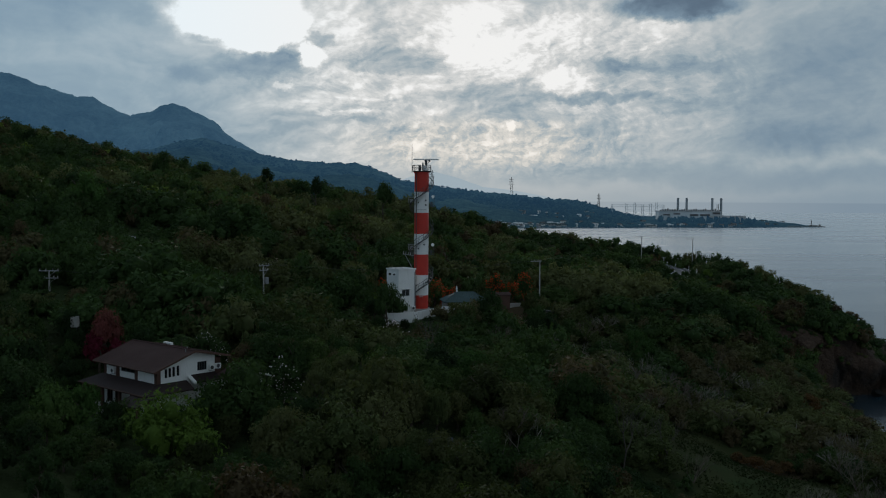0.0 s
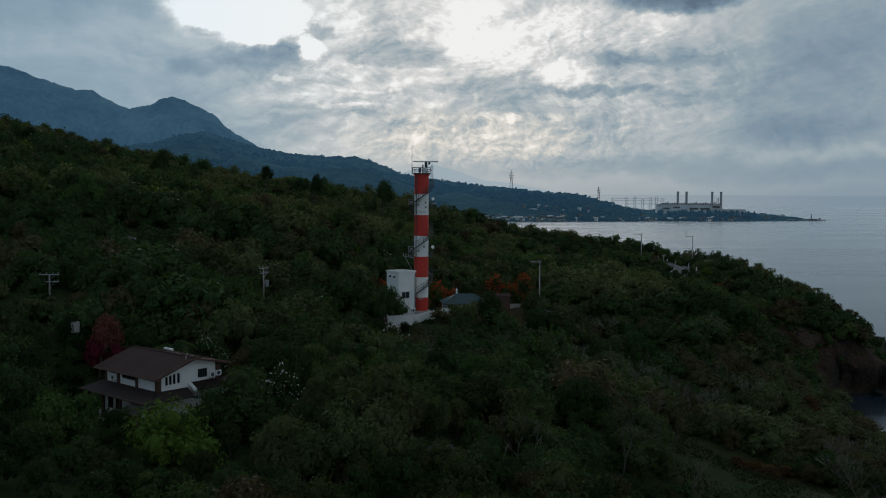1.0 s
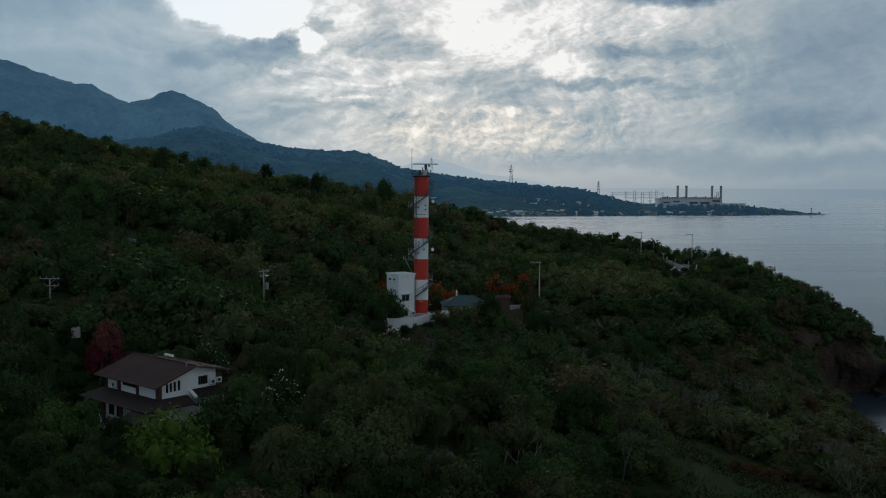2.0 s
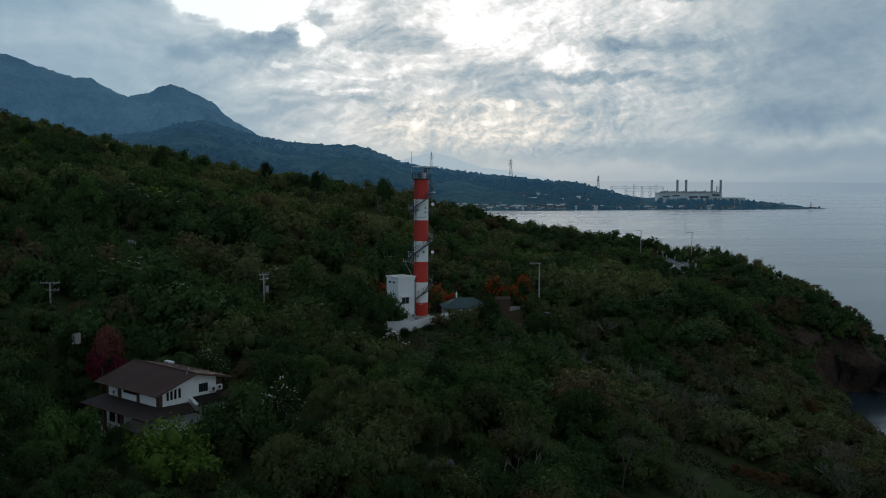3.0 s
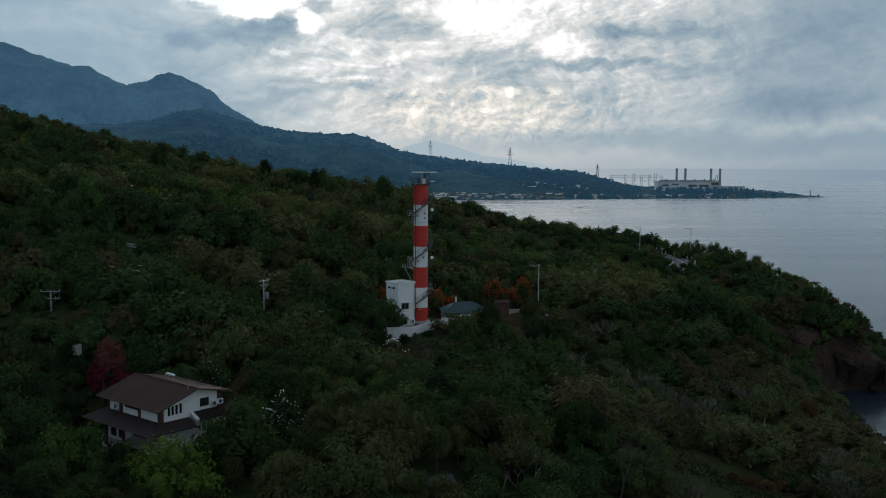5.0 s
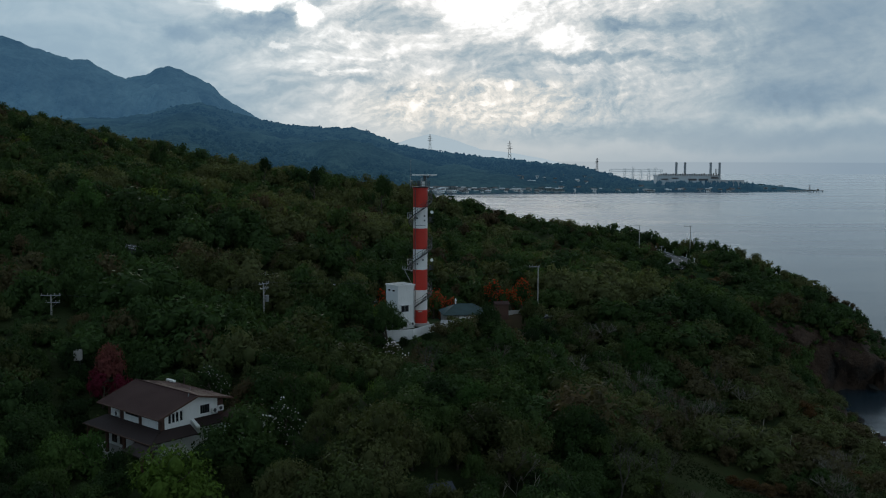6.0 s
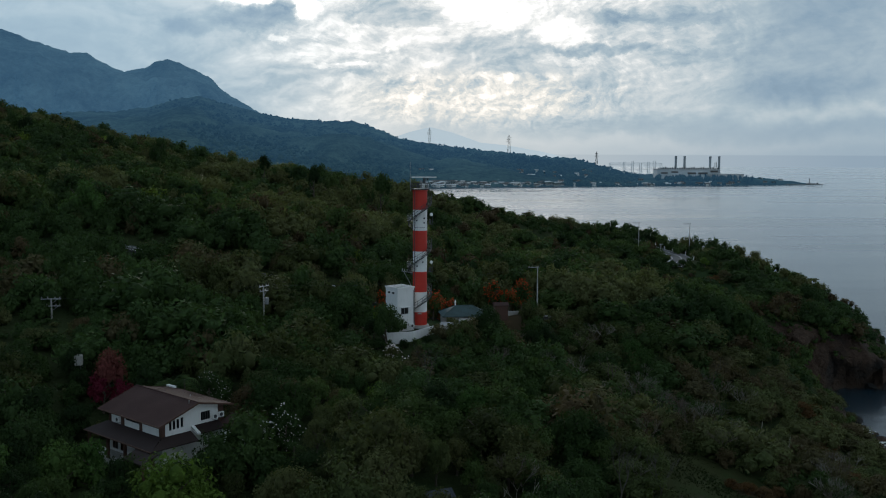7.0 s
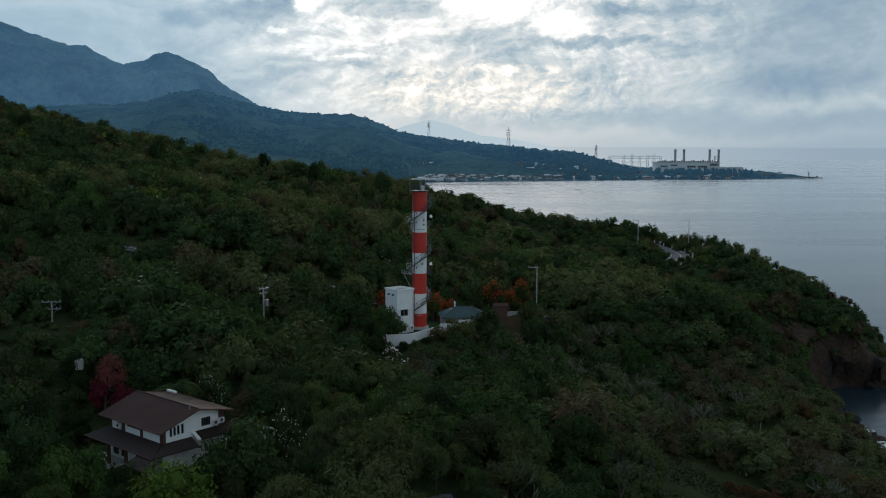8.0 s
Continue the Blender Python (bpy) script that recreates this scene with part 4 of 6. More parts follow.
    part("porch_gutter", rod(bmesh.new(), (X0 - 1.5, Y0 - 2.56, 3.23), (X1 + 1.6, Y0 - 2.56, 3.23), 0.08, 8), M["brick"], t)
    part("stepped_parapet", slab(bmesh.new(), [(X1 + 0.02, -0.35, 4.62), (X1 + 1.25, -0.35, 4.0), (X1 + 1.25, 0.05, 4.0), (X1 + 0.02, 0.05, 4.62)], 0.22), M["plaster"], t, "white stepped parapet")
    for x in (X0 - 1.1, -2.2, 1.4, X1 + 1.2):
        part("porch_column", boxed(x - 0.16, x + 0.16, Y0 - 2.25, Y0 - 1.93, -0.8, 3.3, 0.02), M["brick"], t, "brown porch column")
    for x in (4.7, 7.9):
        part("porch_column", boxed(x - 0.14, x + 0.14, Y0 - 4.1, Y0 - 3.8, -0.8, 2.47, 0.02), M["brick"], t, "brown porch column")
    part("porch_floor", boxed(X0 - 1.5, X1 + 1.6, Y0 - 2.4, Y0 - 0.1, -0.8, 0.6), M["concrete"], t)
    # cooling units
    for m in (pose(-3.3, Y0 - 0.42, 4.35), pose(X1 + 0.4, 2.45, 4.85, 0, 0, 90), pose(X1 + 0.4, 3.3, 4.95, 0, 0, 90)):
        ac = part("air_conditioner", boxed(0, 0.72, 0, 0.3, 0, 0.58, 0.03), M["white"], t, "white outdoor cooling unit")
        ac.matrix_basis = m
        bm = bmesh.new()
        bmesh.ops.create_cone(bm, cap_ends=True, segments=20, radius1=0.22, radius2=0.22, depth=0.02, matrix=Matrix.Translation((0.3, -0.012, 0.3)) @ Matrix.Rotation(radians(90), 4, "X"))
        part("fan_grille", bm, M["grey"], ac)
        part("wall_bracket", boxed(0.05, 0.67, 0.0, 0.4, -0.06, -0.004), M["steel"], ac)
    # rear wing with a low roof
    wing = part("rear_wing", boxed(X1 - 0.4, X1 + 3.6, Y1 + 0.02, Y1 + 4.2, -0.8, 3.9), M["plaster"], t, "white rear wing")
    for y0, y1 in ((Y1 - 0.4, Y1 + 2.1), (Y1 + 4.8, Y1 + 2.1)):
        part("wing_roof", slab(bmesh.new(), [(X1 - 0.1, y0, 4.0), (X1 + 4.4, y0, 4.0), (X1 + 4.4, y1, 4.9), (X1 - 0.1, y1, 4.9)], 0.12), M["roof"], wing)
        part("barge_board", slab(bmesh.new(), [(X1 + 4.42, y0, 4.06), (X1 + 4.5, y0, 4.06), (X1 + 4.5, y1, 4.98), (X1 + 4.42, y1, 4.98)], 0.18), M["plaster"], wing)


make_villa()


def make_path():
    t = thing("garden_path", pose(-37.0, 101.5, 0), "garden path of pale stone slabs", "path")
    rng = random.Random(5)
    for i in range(9):
        x, y = -1.4 + 0.35 * i + rng.uniform(-0.2, 0.2), 2.6 - 0.62 * i
        z = h(-37.0 + x, 101.5 + y)
        part("slab", boxed(-0.45, 0.45, -0.22, 0.22, -0.05, 0.06, 0.02, m=pose(x, y, z + 0.05, 0, 0, rng.uniform(-12, 12) + 15)), M["concrete"], t)


make_path()
make_keepers_hut()
tank = thing("water_tank", pose(-48.9, 128.0, h(-48.9, 128.0) - 1.7), "small white water tank on steel legs", "tank")
for sx in (-0.4, 0.4):
    for sy in (-0.4, 0.4):
        part("leg", rod(bmesh.new(), (sx, sy, 1.2), (sx, sy, 4.55), 0.05), M["grey"], tank)
part("tank_body", boxed(-0.47, 0.47, -0.47, 0.47, 4.55, 6.0, 0.08), M["concrete"], tank)

# ---------------------------------------------------------------- road, poles, posts, shore
ROAD = [(-70, 196), (-30, 194), (-8, 191), (8, 195), (20, 205.5), (40, 213), (58, 226), (50, 246), (38, 262), (50, 282), (68, 296), (75.5, 308), (80, 318), (82, 327), (81, 335), (78, 343), (72, 351), (60, 360), (20, 375)]


def road_points(step=2.0):
    p = np.array(ROAD, float)
    s = np.concatenate([[0], np.cumsum(np.linalg.norm(np.diff(p, axis=0), axis=1))])
    q = np.arange(0, s[-1], step)
    xy = np.stack([np.interp(q, s, p[:, 0]), np.interp(q, s, p[:, 1])], 1)
    for _ in range(12):
        xy[1:-1] = (xy[:-2] + 2 * xy[1:-1] + xy[2:]) / 4
    return xy


ROADXY = road_points()
ROADZ = np.array([h(x, y) for x, y in ROADXY])
for _ in range(10):
    ROADZ[1:-1] = (ROADZ[:-2] + 2 * ROADZ[1:-1] + ROADZ[2:]) / 4
ROADZ = ROADZ + 0.35


def shown(i):
    return (ROADXY[i][1] < 212 and ROADXY[i][0] < 24) or (ROADXY[i][1] > 303 and ROADXY[i][0] > 66)


def ribbon(name, off0, off1, dz, mat, label, depth=2.0, keep=None):
    d = np.gradient(ROADXY, axis=0)
    n = np.stack([d[:, 1], -d[:, 0]], 1) / np.linalg.norm(d, axis=1)[:, None]
    bm = bmesh.new()
    prev = None
    for i in range(len(ROADXY)):
        if not shown(i) or (keep and not keep(i)):
            prev = None
            continue
        a, b = ROADXY[i] + n[i] * off0, ROADXY[i] + n[i] * off1
        z = ROADZ[i] + dz
        cur = [bm.verts.new((a[0], a[1], z - depth)), bm.verts.new((a[0], a[1], z)), bm.verts.new((b[0], b[1], z)), bm.verts.new((b[0], b[1], z - depth))]
        if prev:
            for k in range(3):
                bm.faces.new((prev[k], prev[k + 1], cur[k + 1], cur[k]))
        prev = cur
    return tagged(part(name, bm, mat, None), label, "road", kind="structure")


ribbon("road", -3.4, 3.4, 0.0, M["asphalt"], "winding two-lane asphalt coast road")
ribbon("road_line_west", -3.1, -2.95, 0.008, M["white"], "white painted edge line of the road", 0.006)
ribbon("road_line_east", 2.95, 3.1, 0.008, M["white"], "white painted edge line of the road", 0.006)
ribbon("road_line_middle", -0.08, 0.08, 0.008, M["white"], "white painted centre line of the road", 0.006)
ribbon("kerb", 3.7, 3.95, 0.75, M["concrete"], "low grey concrete parapet beside the road", 2.0, lambda i: 188 < ROADXY[i][1] < 212 and 4 < ROADXY[i][0] < 19)


def make_road_post():
    t = thing("road_post", pose(0, 0, -50), "short white painted roadside marker post", "post", "posts along the road bend")
    part("post", boxed(-0.1, 0.1, -0.1, 0.1, -0.4, 0.95, 0.02), M["white"], t)
    part("reflector", boxed(-0.06, 0.06, -0.112, -0.1, 0.6, 0.8), M["red"], t)
    return t


post = make_road_post()
bend = [i for i in range(len(ROADXY)) if 312 < ROADXY[i][1] < 350 and ROADXY[i][0] > 70]
dd = np.gradient(ROADXY, axis=0)
first = True
for k, i in enumerate(bend[::2]):
    nn = np.array([dd[i][1], -dd[i][0]]) / np.linalg.norm(dd[i])
    p = ROADXY[i] + nn * 4.0
    m = pose(p[0], p[1], ROADZ[i], 0, 0, 15 * k)
    if first:
        post.matrix_world = m
        first = False
    else:
        copy_thing(post, m)


def make_pole(x, y, top, yaw, arms, label, transformer=False, foot=None):
    z = h(x, y) if foot is None else foot
    H = top - z
    t = thing("utility_pole", pose(x, y, z, 0, 0, yaw), label, "pole", "utility poles on the hill")
    part("pole_shaft", rod(bmesh.new(), (0, 0, -0.5), (0, 0, H), 0.17, 12, 0.11), M["concrete"], t)
    for k, (drop, l, off) in enumerate(arms):
        arm = part("crossarm", boxed(-l / 2 + off, l / 2 + off, -0.17, -0.07, H - drop - 0.06, H - drop + 0.08, 0.01), M["steel"], t)
        for s in (-0.45, -0.15, 0.2, 0.45):
            part("insulator", rod(rod(bmesh.new(), (off + s * l, -0.12, H - drop + 0.08), (off + s * l, -0.12, H - drop + 0.2), 0.03), (off + s * l, -0.12, H - drop + 0.2), (off + s * l, -0.12, H - drop + 0.34), 0.07, 8), M["concrete"], arm)
        part("arm_brace", rod(bmesh.new(), (off + 0.35 * l, -0.12, H - drop), (0, -0.12, H - drop - 0.8), 0.03, 6), M["steel"], t)
    if transformer:
        part("transformer", rod(bmesh.new(), (0.55, -0.2, H - 3.2), (0.55, -0.2, H - 2.1), 0.36, 14), M["steel"], t, "grey can transformer")
        part("transformer_bracket", boxed(0.05, 0.5, -0.25, -0.15, H - 2.7, H - 2.6), M["steel"], t)
    return t


POLES = [(-60.4, 148.0, 38.9, 6, [(0.1, 3.0, 0), (1.2, 2.2, 0.3)], "grey concrete utility pole with two steel crossarms", False),
         (-30.3, 163.0, 38.9, 60, [(0.1, 2.6, 0), (0.9, 2.2, 0)], "grey concrete utility pole carrying a can transformer", True),
         (20.7, 206.0, 37.4, 10, [(0.2, 2.4, -0.9)], "grey concrete utility pole with an offset crossarm", False),
         (67.8, 330.0, 38.2, 0, [(0.1, 2.4, -0.9)], "slender grey utility pole above the road", False),
         (88.6, 343.0, 37.0, 0, [(0.1, 2.6, -1.0)], "slender grey utility pole above the road", False),
         (73.6, 322.0, 31.6, 20, [(0.2, 1.6, 0)], "short grey utility pole beside the road bend", False)]
for q in POLES:
    make_pole(*q)
for a, b in ((0, 1), (1, 2), (2, 3), (3, 4)):
    A, B = POLES[a], POLES[b]
    w = thing("power_line", pose(0, 0, 0), "thin sagging overhead power line between poles", "cable", "overhead power lines")
    for off in ((-0.7, 0.7) if a < 2 else (0.0,)):
        pts = []
        for k in range(17):
            s = k / 16
            pts.append((A[0] + (B[0] - A[0]) * s + off * 0.7, A[1] + (B[1] - A[1]) * s - off * 0.5, A[2] + 0.2 + (B[2] - A[2]) * s - 4 * s * (1 - s) * 1.6))
        part("wire", tube(bmesh.new(), pts, 0.007, 4), M["grey"], w)

# old fence posts on the slope above the shore
for x, y, l in ((59.6, 161.5, 1.9), (62.0, 157.0, 2.2), (64.2, 153.5, 1.5), (57.2, 168.5, 1.6)):
    fp = thing("fence_post", pose(x, y, h(x, y) + 1.8, 4, 5, 0), "weathered pale wooden fence post in the scrub", "post", "fence posts above the shore")
    part("post", rod(bmesh.new(), (0, 0, -2.3), (0, 0, l + 0.8), 0.1, 8, 0.08), M["palebark"], fp)


def stone_arrays(rng, r):
    bm = bmesh.new()
    bmesh.ops.create_icosphere(bm, subdivisions=2, radius=r)
    s = rng.uniform(0, 50)
    sx, sy, sz = rng.uniform(0.8, 1.4), rng.uniform(0.7, 1.2), rng.uniform(0.5, 0.9)
    for q in bm.verts:
        k = 1 + 0.38 * noise.fractal(q.co * (1.3 / r) + Vector((s, 0, 0)), 0.9, 2.0, 3)
        q.co = Vector((q.co.x * sx, q.co.y * sy, q.co.z * sz)) * k
    return bm


rng = random.Random(11)
stones = []
for k in range(9):
    b = thing("shore_boulder", pose(0, 0, -60), "wet dark boulder at the foot of the cliff", "rock", "boulders along the shore")
    part("stone", stone_arrays(rng, 1.0), M["rock"], b)
    stones.append(b)
for k in range(120):
    y = rng.uniform(165, 300)
    x = float(coast_x(y)) + rng.uniform(-2.5, 3.5)
    s = rng.uniform(0.5, 1.9) ** 1.4
    m = pose(x, y, rng.uniform(-0.3, 0.5), rng.uniform(-20, 20), rng.uniform(-20, 20), rng.uniform(0, 360))
    if k < len(stones):
        stones[k].matrix_world = m @ Matrix.Scale(s, 4)
    else:
        c = copy_thing(stones[k % len(stones)], m)
        c.scale = (s, s, s)

# surf: torn white patches round the stones
vs, fs = [], []
for k in range(620):
    y = rng.uniform(158, 232)
    x = float(coast_x(y)) + abs(rng.gauss(0, 2.0)) - 0.6
    n, r = 9, rng.uniform(0.08, 0.42) + 0.5 * rng.random() ** 5
    st = rng.uniform(1.0, 3.4)
    i0 = len(vs)
    for i in range(n):
        a = 2 * math.pi * i / n
        q = r * rng.uniform(0.25, 1.1)
        vs.append((x + q * math.cos(a), y + st * q * math.sin(a), 0.06 + 0.002 * (k % 30)))
    fs.append(tuple(range(i0, i0 + n)))
tagged(mesh_object("surf", vs, fs, M["white"]), "white surf breaking on the rocks", "surf", kind="stuff")

# ---------------------------------------------------------------- across the bay
def make_power_station():
    t = thing("power_station", pose(0, 2060, 14), "grey power station with four tall stacks on the point", "power station")
    for x in (499, 517.5, 572, 591):
        st = part("stack", rod(bmesh.new(), (x, 0, -3), (x, 0, 45), 2.7, 20, 2.35), M["stack"], t, "tall dark grey stack")
        part("stack_collar", rod(bmesh.new(), (x, 0, 42.6), (x, 0, 43.6), 2.95, 20), M["concrete"], st)
        part("stack_duct", boxed(x - 4, x + 4, -6, 6, -3, 16 if x < 580 else 9, 0.3), M["plant"], st)
    part("machine_hall", boxed(455, 585, -22, 14, -4, 16.5, 0.2), M["plant"], t, "long grey clad machine hall")
    part("machine_hall", boxed(478, 560, -26, -22.2, -4, 12.5, 0.2), M["plant"], t, "grey clad annex")
    part("hall_roof", boxed(453, 587, -24, 16, 16.6, 17.6), M["stackroof"], t)
    part("roof_monitor", boxed(465, 575, -4, 6, 17.6, 20.6, 0.2), M["plant"], t)
    for x0, x1, z0, z1 in ((462, 476, 6, 11), (484, 498, 8, 13), (518, 536, 5, 11), (540, 560, 5, 11), (566, 582, 9, 15)):
        part("louvre", boxed(x0, x1, -26.4, -26.05, z0 + 2, z1), M["rustroof"], t, "dark louvred opening")
    for i in range(26):
        part("roof_cowl", boxed(458 + i * 5, 460 + i * 5, -18, -14, 17.6, 19.6 + (i % 4)), M["grey"], t)
    part("annex", boxed(588, 637, -24, -2, -6, 8.2, 0.2), M["stackroof"], t, "pale low storage building")
    part("annex", boxed(560, 588, -30, -24.3, -8, 7.5, 0.2), M["stackroof"], t, "pale low storage building")
    for x in (583, 580):
        part("pipe_mast", rod(bmesh.new(), (x, -8, 10), (x, -8, 32), 0.6, 8), M["grey"], t)


M["plant"] = material("grey_cladding", (0.60, 0.64, 0.66), 0.7, 0, 0.15, (0.05, 0.6))
M["stack"] = material("weathered_stack", (0.30, 0.33, 0.35), 0.8, 0, 0.15, (0.05, 0.6))
M["stackroof"] = material("pale_roof_sheet", (0.5, 0.5, 0.5), 0.7, 0, 0.15, (0.05, 0.6))
M["rustroof"] = material("rusty_roof", (0.115, 0.11, 0.11), 0.8, 0, 0.2, (0.1, 1.0))
make_power_station()


def lattice(bm, x, y, z0, z1, w0, w1, n=6, r=0.22):
    """A four-legged braced mast."""
    lv = []
    for k in range(n + 1):
        s = k / n
        w = w0 + (w1 - w0) * s
        z = z0 + (z1 - z0) * s
        lv.append([(x + a * w, y + b * w, z) for a, b in ((-1, -1), (1, -1), (1, 1), (-1, 1))])
    for A, B in zip(lv, lv[1:]):
        for i in range(4):
            rod(bm, A[i], B[i], r, 4)
            rod(bm, A[i], B[(i + 1) % 4], r * 0.6, 4)
            rod(bm, B[i], B[(i + 1) % 4], r * 0.6, 4)
    return bm


def make_pylon(x, y, z0, z1, label="steel lattice transmission pylon on the far ridge"):
    t = thing("pylon", pose(0, 0, 0), label, "pylon", "pylons on the far ridge")
    hh = z1 - z0
    part("lattice_mast", lattice(bmesh.new(), x, y, z0 - 4, z1, 0.10 * hh, 0.012 * hh, 7, 0.30), M["grey"], t)
    for f, l in ((0.62, 0.15), (0.74, 0.13), (0.86, 0.11)):
        z = z0 + f * hh
        part("pylon_arm", rod(rod(bmesh.new(), (x - l * hh, y, z), (x + l * hh, y, z), 0.35, 4), (x - l * hh, y, z), (x, y, z + 0.05 * hh), 0.25, 4), M["grey"], t)


make_pylon(170, 2420, 62, 110)
make_pylon(-28.4, 2440, 86, 126)
make_pylon(345, 2150, 38, 68, "slim steel lattice mast above the far coast")


def make_switchyard():
    t = thing("switchyard", pose(0, 2080, 0), "steel gantries of an electrical switchyard", "switchyard")
    xs = [364, 395, 413, 430, 447, 460, 474]
    for i, x in enumerate(xs):
        for y in (0, 18):
            part("gantry_post", lattice(bmesh.new(), x, y, 18, 44 + (i % 3) * 2.5, 0.8, 0.3, 6, 0.14), M["plant"], t)
    for z in (39, 43):
        for y in (0, 18):
            part("gantry_beam", rod(rod(bmesh.new(), (364, y, z), (474, y, z), 0.18, 4), (364, y, z + 1.2), (474, y, z + 1.2), 0.14, 4), M["plant"], t)
    part("busbar", rod(rod(bmesh.new(), (395, 4, 30), (474, 4, 30), 0.2, 4), (395, 10, 33), (474, 10, 33), 0.2, 4), M["plant"], t)


make_switchyard()


def village_house(m, lx, ly, hgt, wall, roof, label):
    t = thing("village_house", m, label, "house", "village houses on the far shore")
    part("wall", boxed(-lx / 2, lx / 2, -ly / 2, ly / 2, -2.5, hgt), wall, t)
    for s in (-1, 1):
        part("roof_slope", slab(bmesh.new(), [(-lx / 2 - 0.5, s * (ly / 2 + 0.6), hgt - 0.1), (lx / 2 + 0.5, s * (ly / 2 + 0.6), hgt - 0.1), (lx / 2 + 0.5, 0, hgt + ly * 0.24), (-lx / 2 - 0.5, 0, hgt + ly * 0.24)], 0.2), roof, t)
    for k in range(2):
        x = lx * (-0.25 + 0.5 * k)
        part("window", boxed(x - 0.7, x + 0.7, -ly / 2 - 0.06, -ly / 2 - 0.01, hgt * 0.35, hgt * 0.8), M["dark"], t)


rng = random.Random(3)
M["oldwall"] = material("faded_wall", (0.33, 0.36, 0.37), 0.85, 0, 0.2, (0.1, 1.0))
for k in range(200):
    u = rng.uniform(-0.02, 0.125) if k < 150 else rng.uniform(0.11, 0.36)
    d = float(shore_y(u)) + (rng.uniform(5, 48) if k % 4 else rng.uniform(60, 190))
    if 0.21 < u < 0.31:
        d = float(shore_y(u)) + rng.uniform(6, 30)
    z = coast_height(u, d)
    lx, ly, hg = rng.uniform(5, 11), rng.uniform(4.5, 7), rng.choice([2.8, 3, 4.4])
    wall, wl = rng.choice([(M["plaster"], "white"), (M["plaster"], "white"), (M["oldwall"], "faded"), (M["oldwall"], "grey")])
    roof, rl = rng.choice([(M["plant"], "pale sheet"), (M["stackroof"], "pale sheet"), (M["rustroof"], "rusty"), (M["rustroof"], "dull grey"), (M["greenroof"], "green")])
    village_house(pose(u * d, d, z + 0.6, 0, 0, rng.uniform(-35, 35)), lx, ly, hg, wall, roof, "small %s village house with a %s roof" % (wl, rl))


def make_jetty():
    t = thing("jetty", pose(0, 0, 0), "long low jetty on piles off the point", "jetty")
    y = 1965
    part("deck", boxed(700, 776, y - 2, y + 2, 2.6, 3.4), M["concrete"], t)
    for x in range(702, 776, 6):
        part("pile", rod(bmesh.new(), (x, y, -3), (x, y, 2.6), 0.5, 6), M["grey"], t)
    part("loader", boxed(742, 760, y - 2, y + 2, 3.4, 4.8, 0.2), M["grey"], t)
    part("loader", boxed(763, 766, y - 2, y + 2, 3.4, 6.5, 0.2), M["grey"], t)
    part("loader_mast", lattice(bmesh.new(), 748, y, 3.4, 15, 0.8, 0.3, 4, 0.2), M["grey"], t)


make_jetty()


def make_boat(x, y, yaw):
    t = thing("outrigger_boat", pose(x, y, 0, 0, 0, yaw), "small dark outrigger fishing boat on calm water", "boat", "boats in the bay")
    bm = bmesh.new()
    rings = []
    for s, w in ((-4.5, 0.08), (-3, 0.5), (0, 0.65), (3, 0.5), (4.5, 0.08)):
        lift = 0.02 * s * s
        rings.append([bm.verts.new(p) for p in ((s, -w, 0.6 + lift), (s, -w * 0.6, -0.1), (s, w * 0.6, -0.1), (s, w, 0.6 + lift))])
    for a, b in zip(rings, rings[1:]):
        for i in range(4):
            bm.faces.new((a[i], a[(i + 1) % 4], b[(i + 1) % 4], b[i]))
    part("hull", bm, M["white"], t)
    for s in (-2.4, 2.4):
        part("float", rod(bmesh.new(), (-3.2, s, 0.1), (3.2, s, 0.1), 0.12, 6), M["palebark"], t)
    for x0 in (-1.5, 1.5):
        part("boom", rod(bmesh.new(), (x0, -2.4, 0.5), (x0, 2.4, 0.5), 0.06, 5), M["palebark"], t)


make_boat(205, 1438, 10)
make_boat(112, 1560, 40)
make_boat(430, 1700, -20)

# ---------------------------------------------------------------- trees
ICO = {}


def ico(n=1):
    if n not in ICO:
        bm = bmesh.new()
        bmesh.ops.create_icosphere(bm, subdivisions=n, radius=1.0)
        bm.verts.ensure_lookup_table()
        ICO[n] = (np.array([v.co[:] for v in bm.verts]), np.array([[v.index for v in f.verts] for f in bm.faces]))
        bm.free()
    return ICO[n]


def unit(v):
    return v / np.linalg.norm(v, axis=1)[:, None]


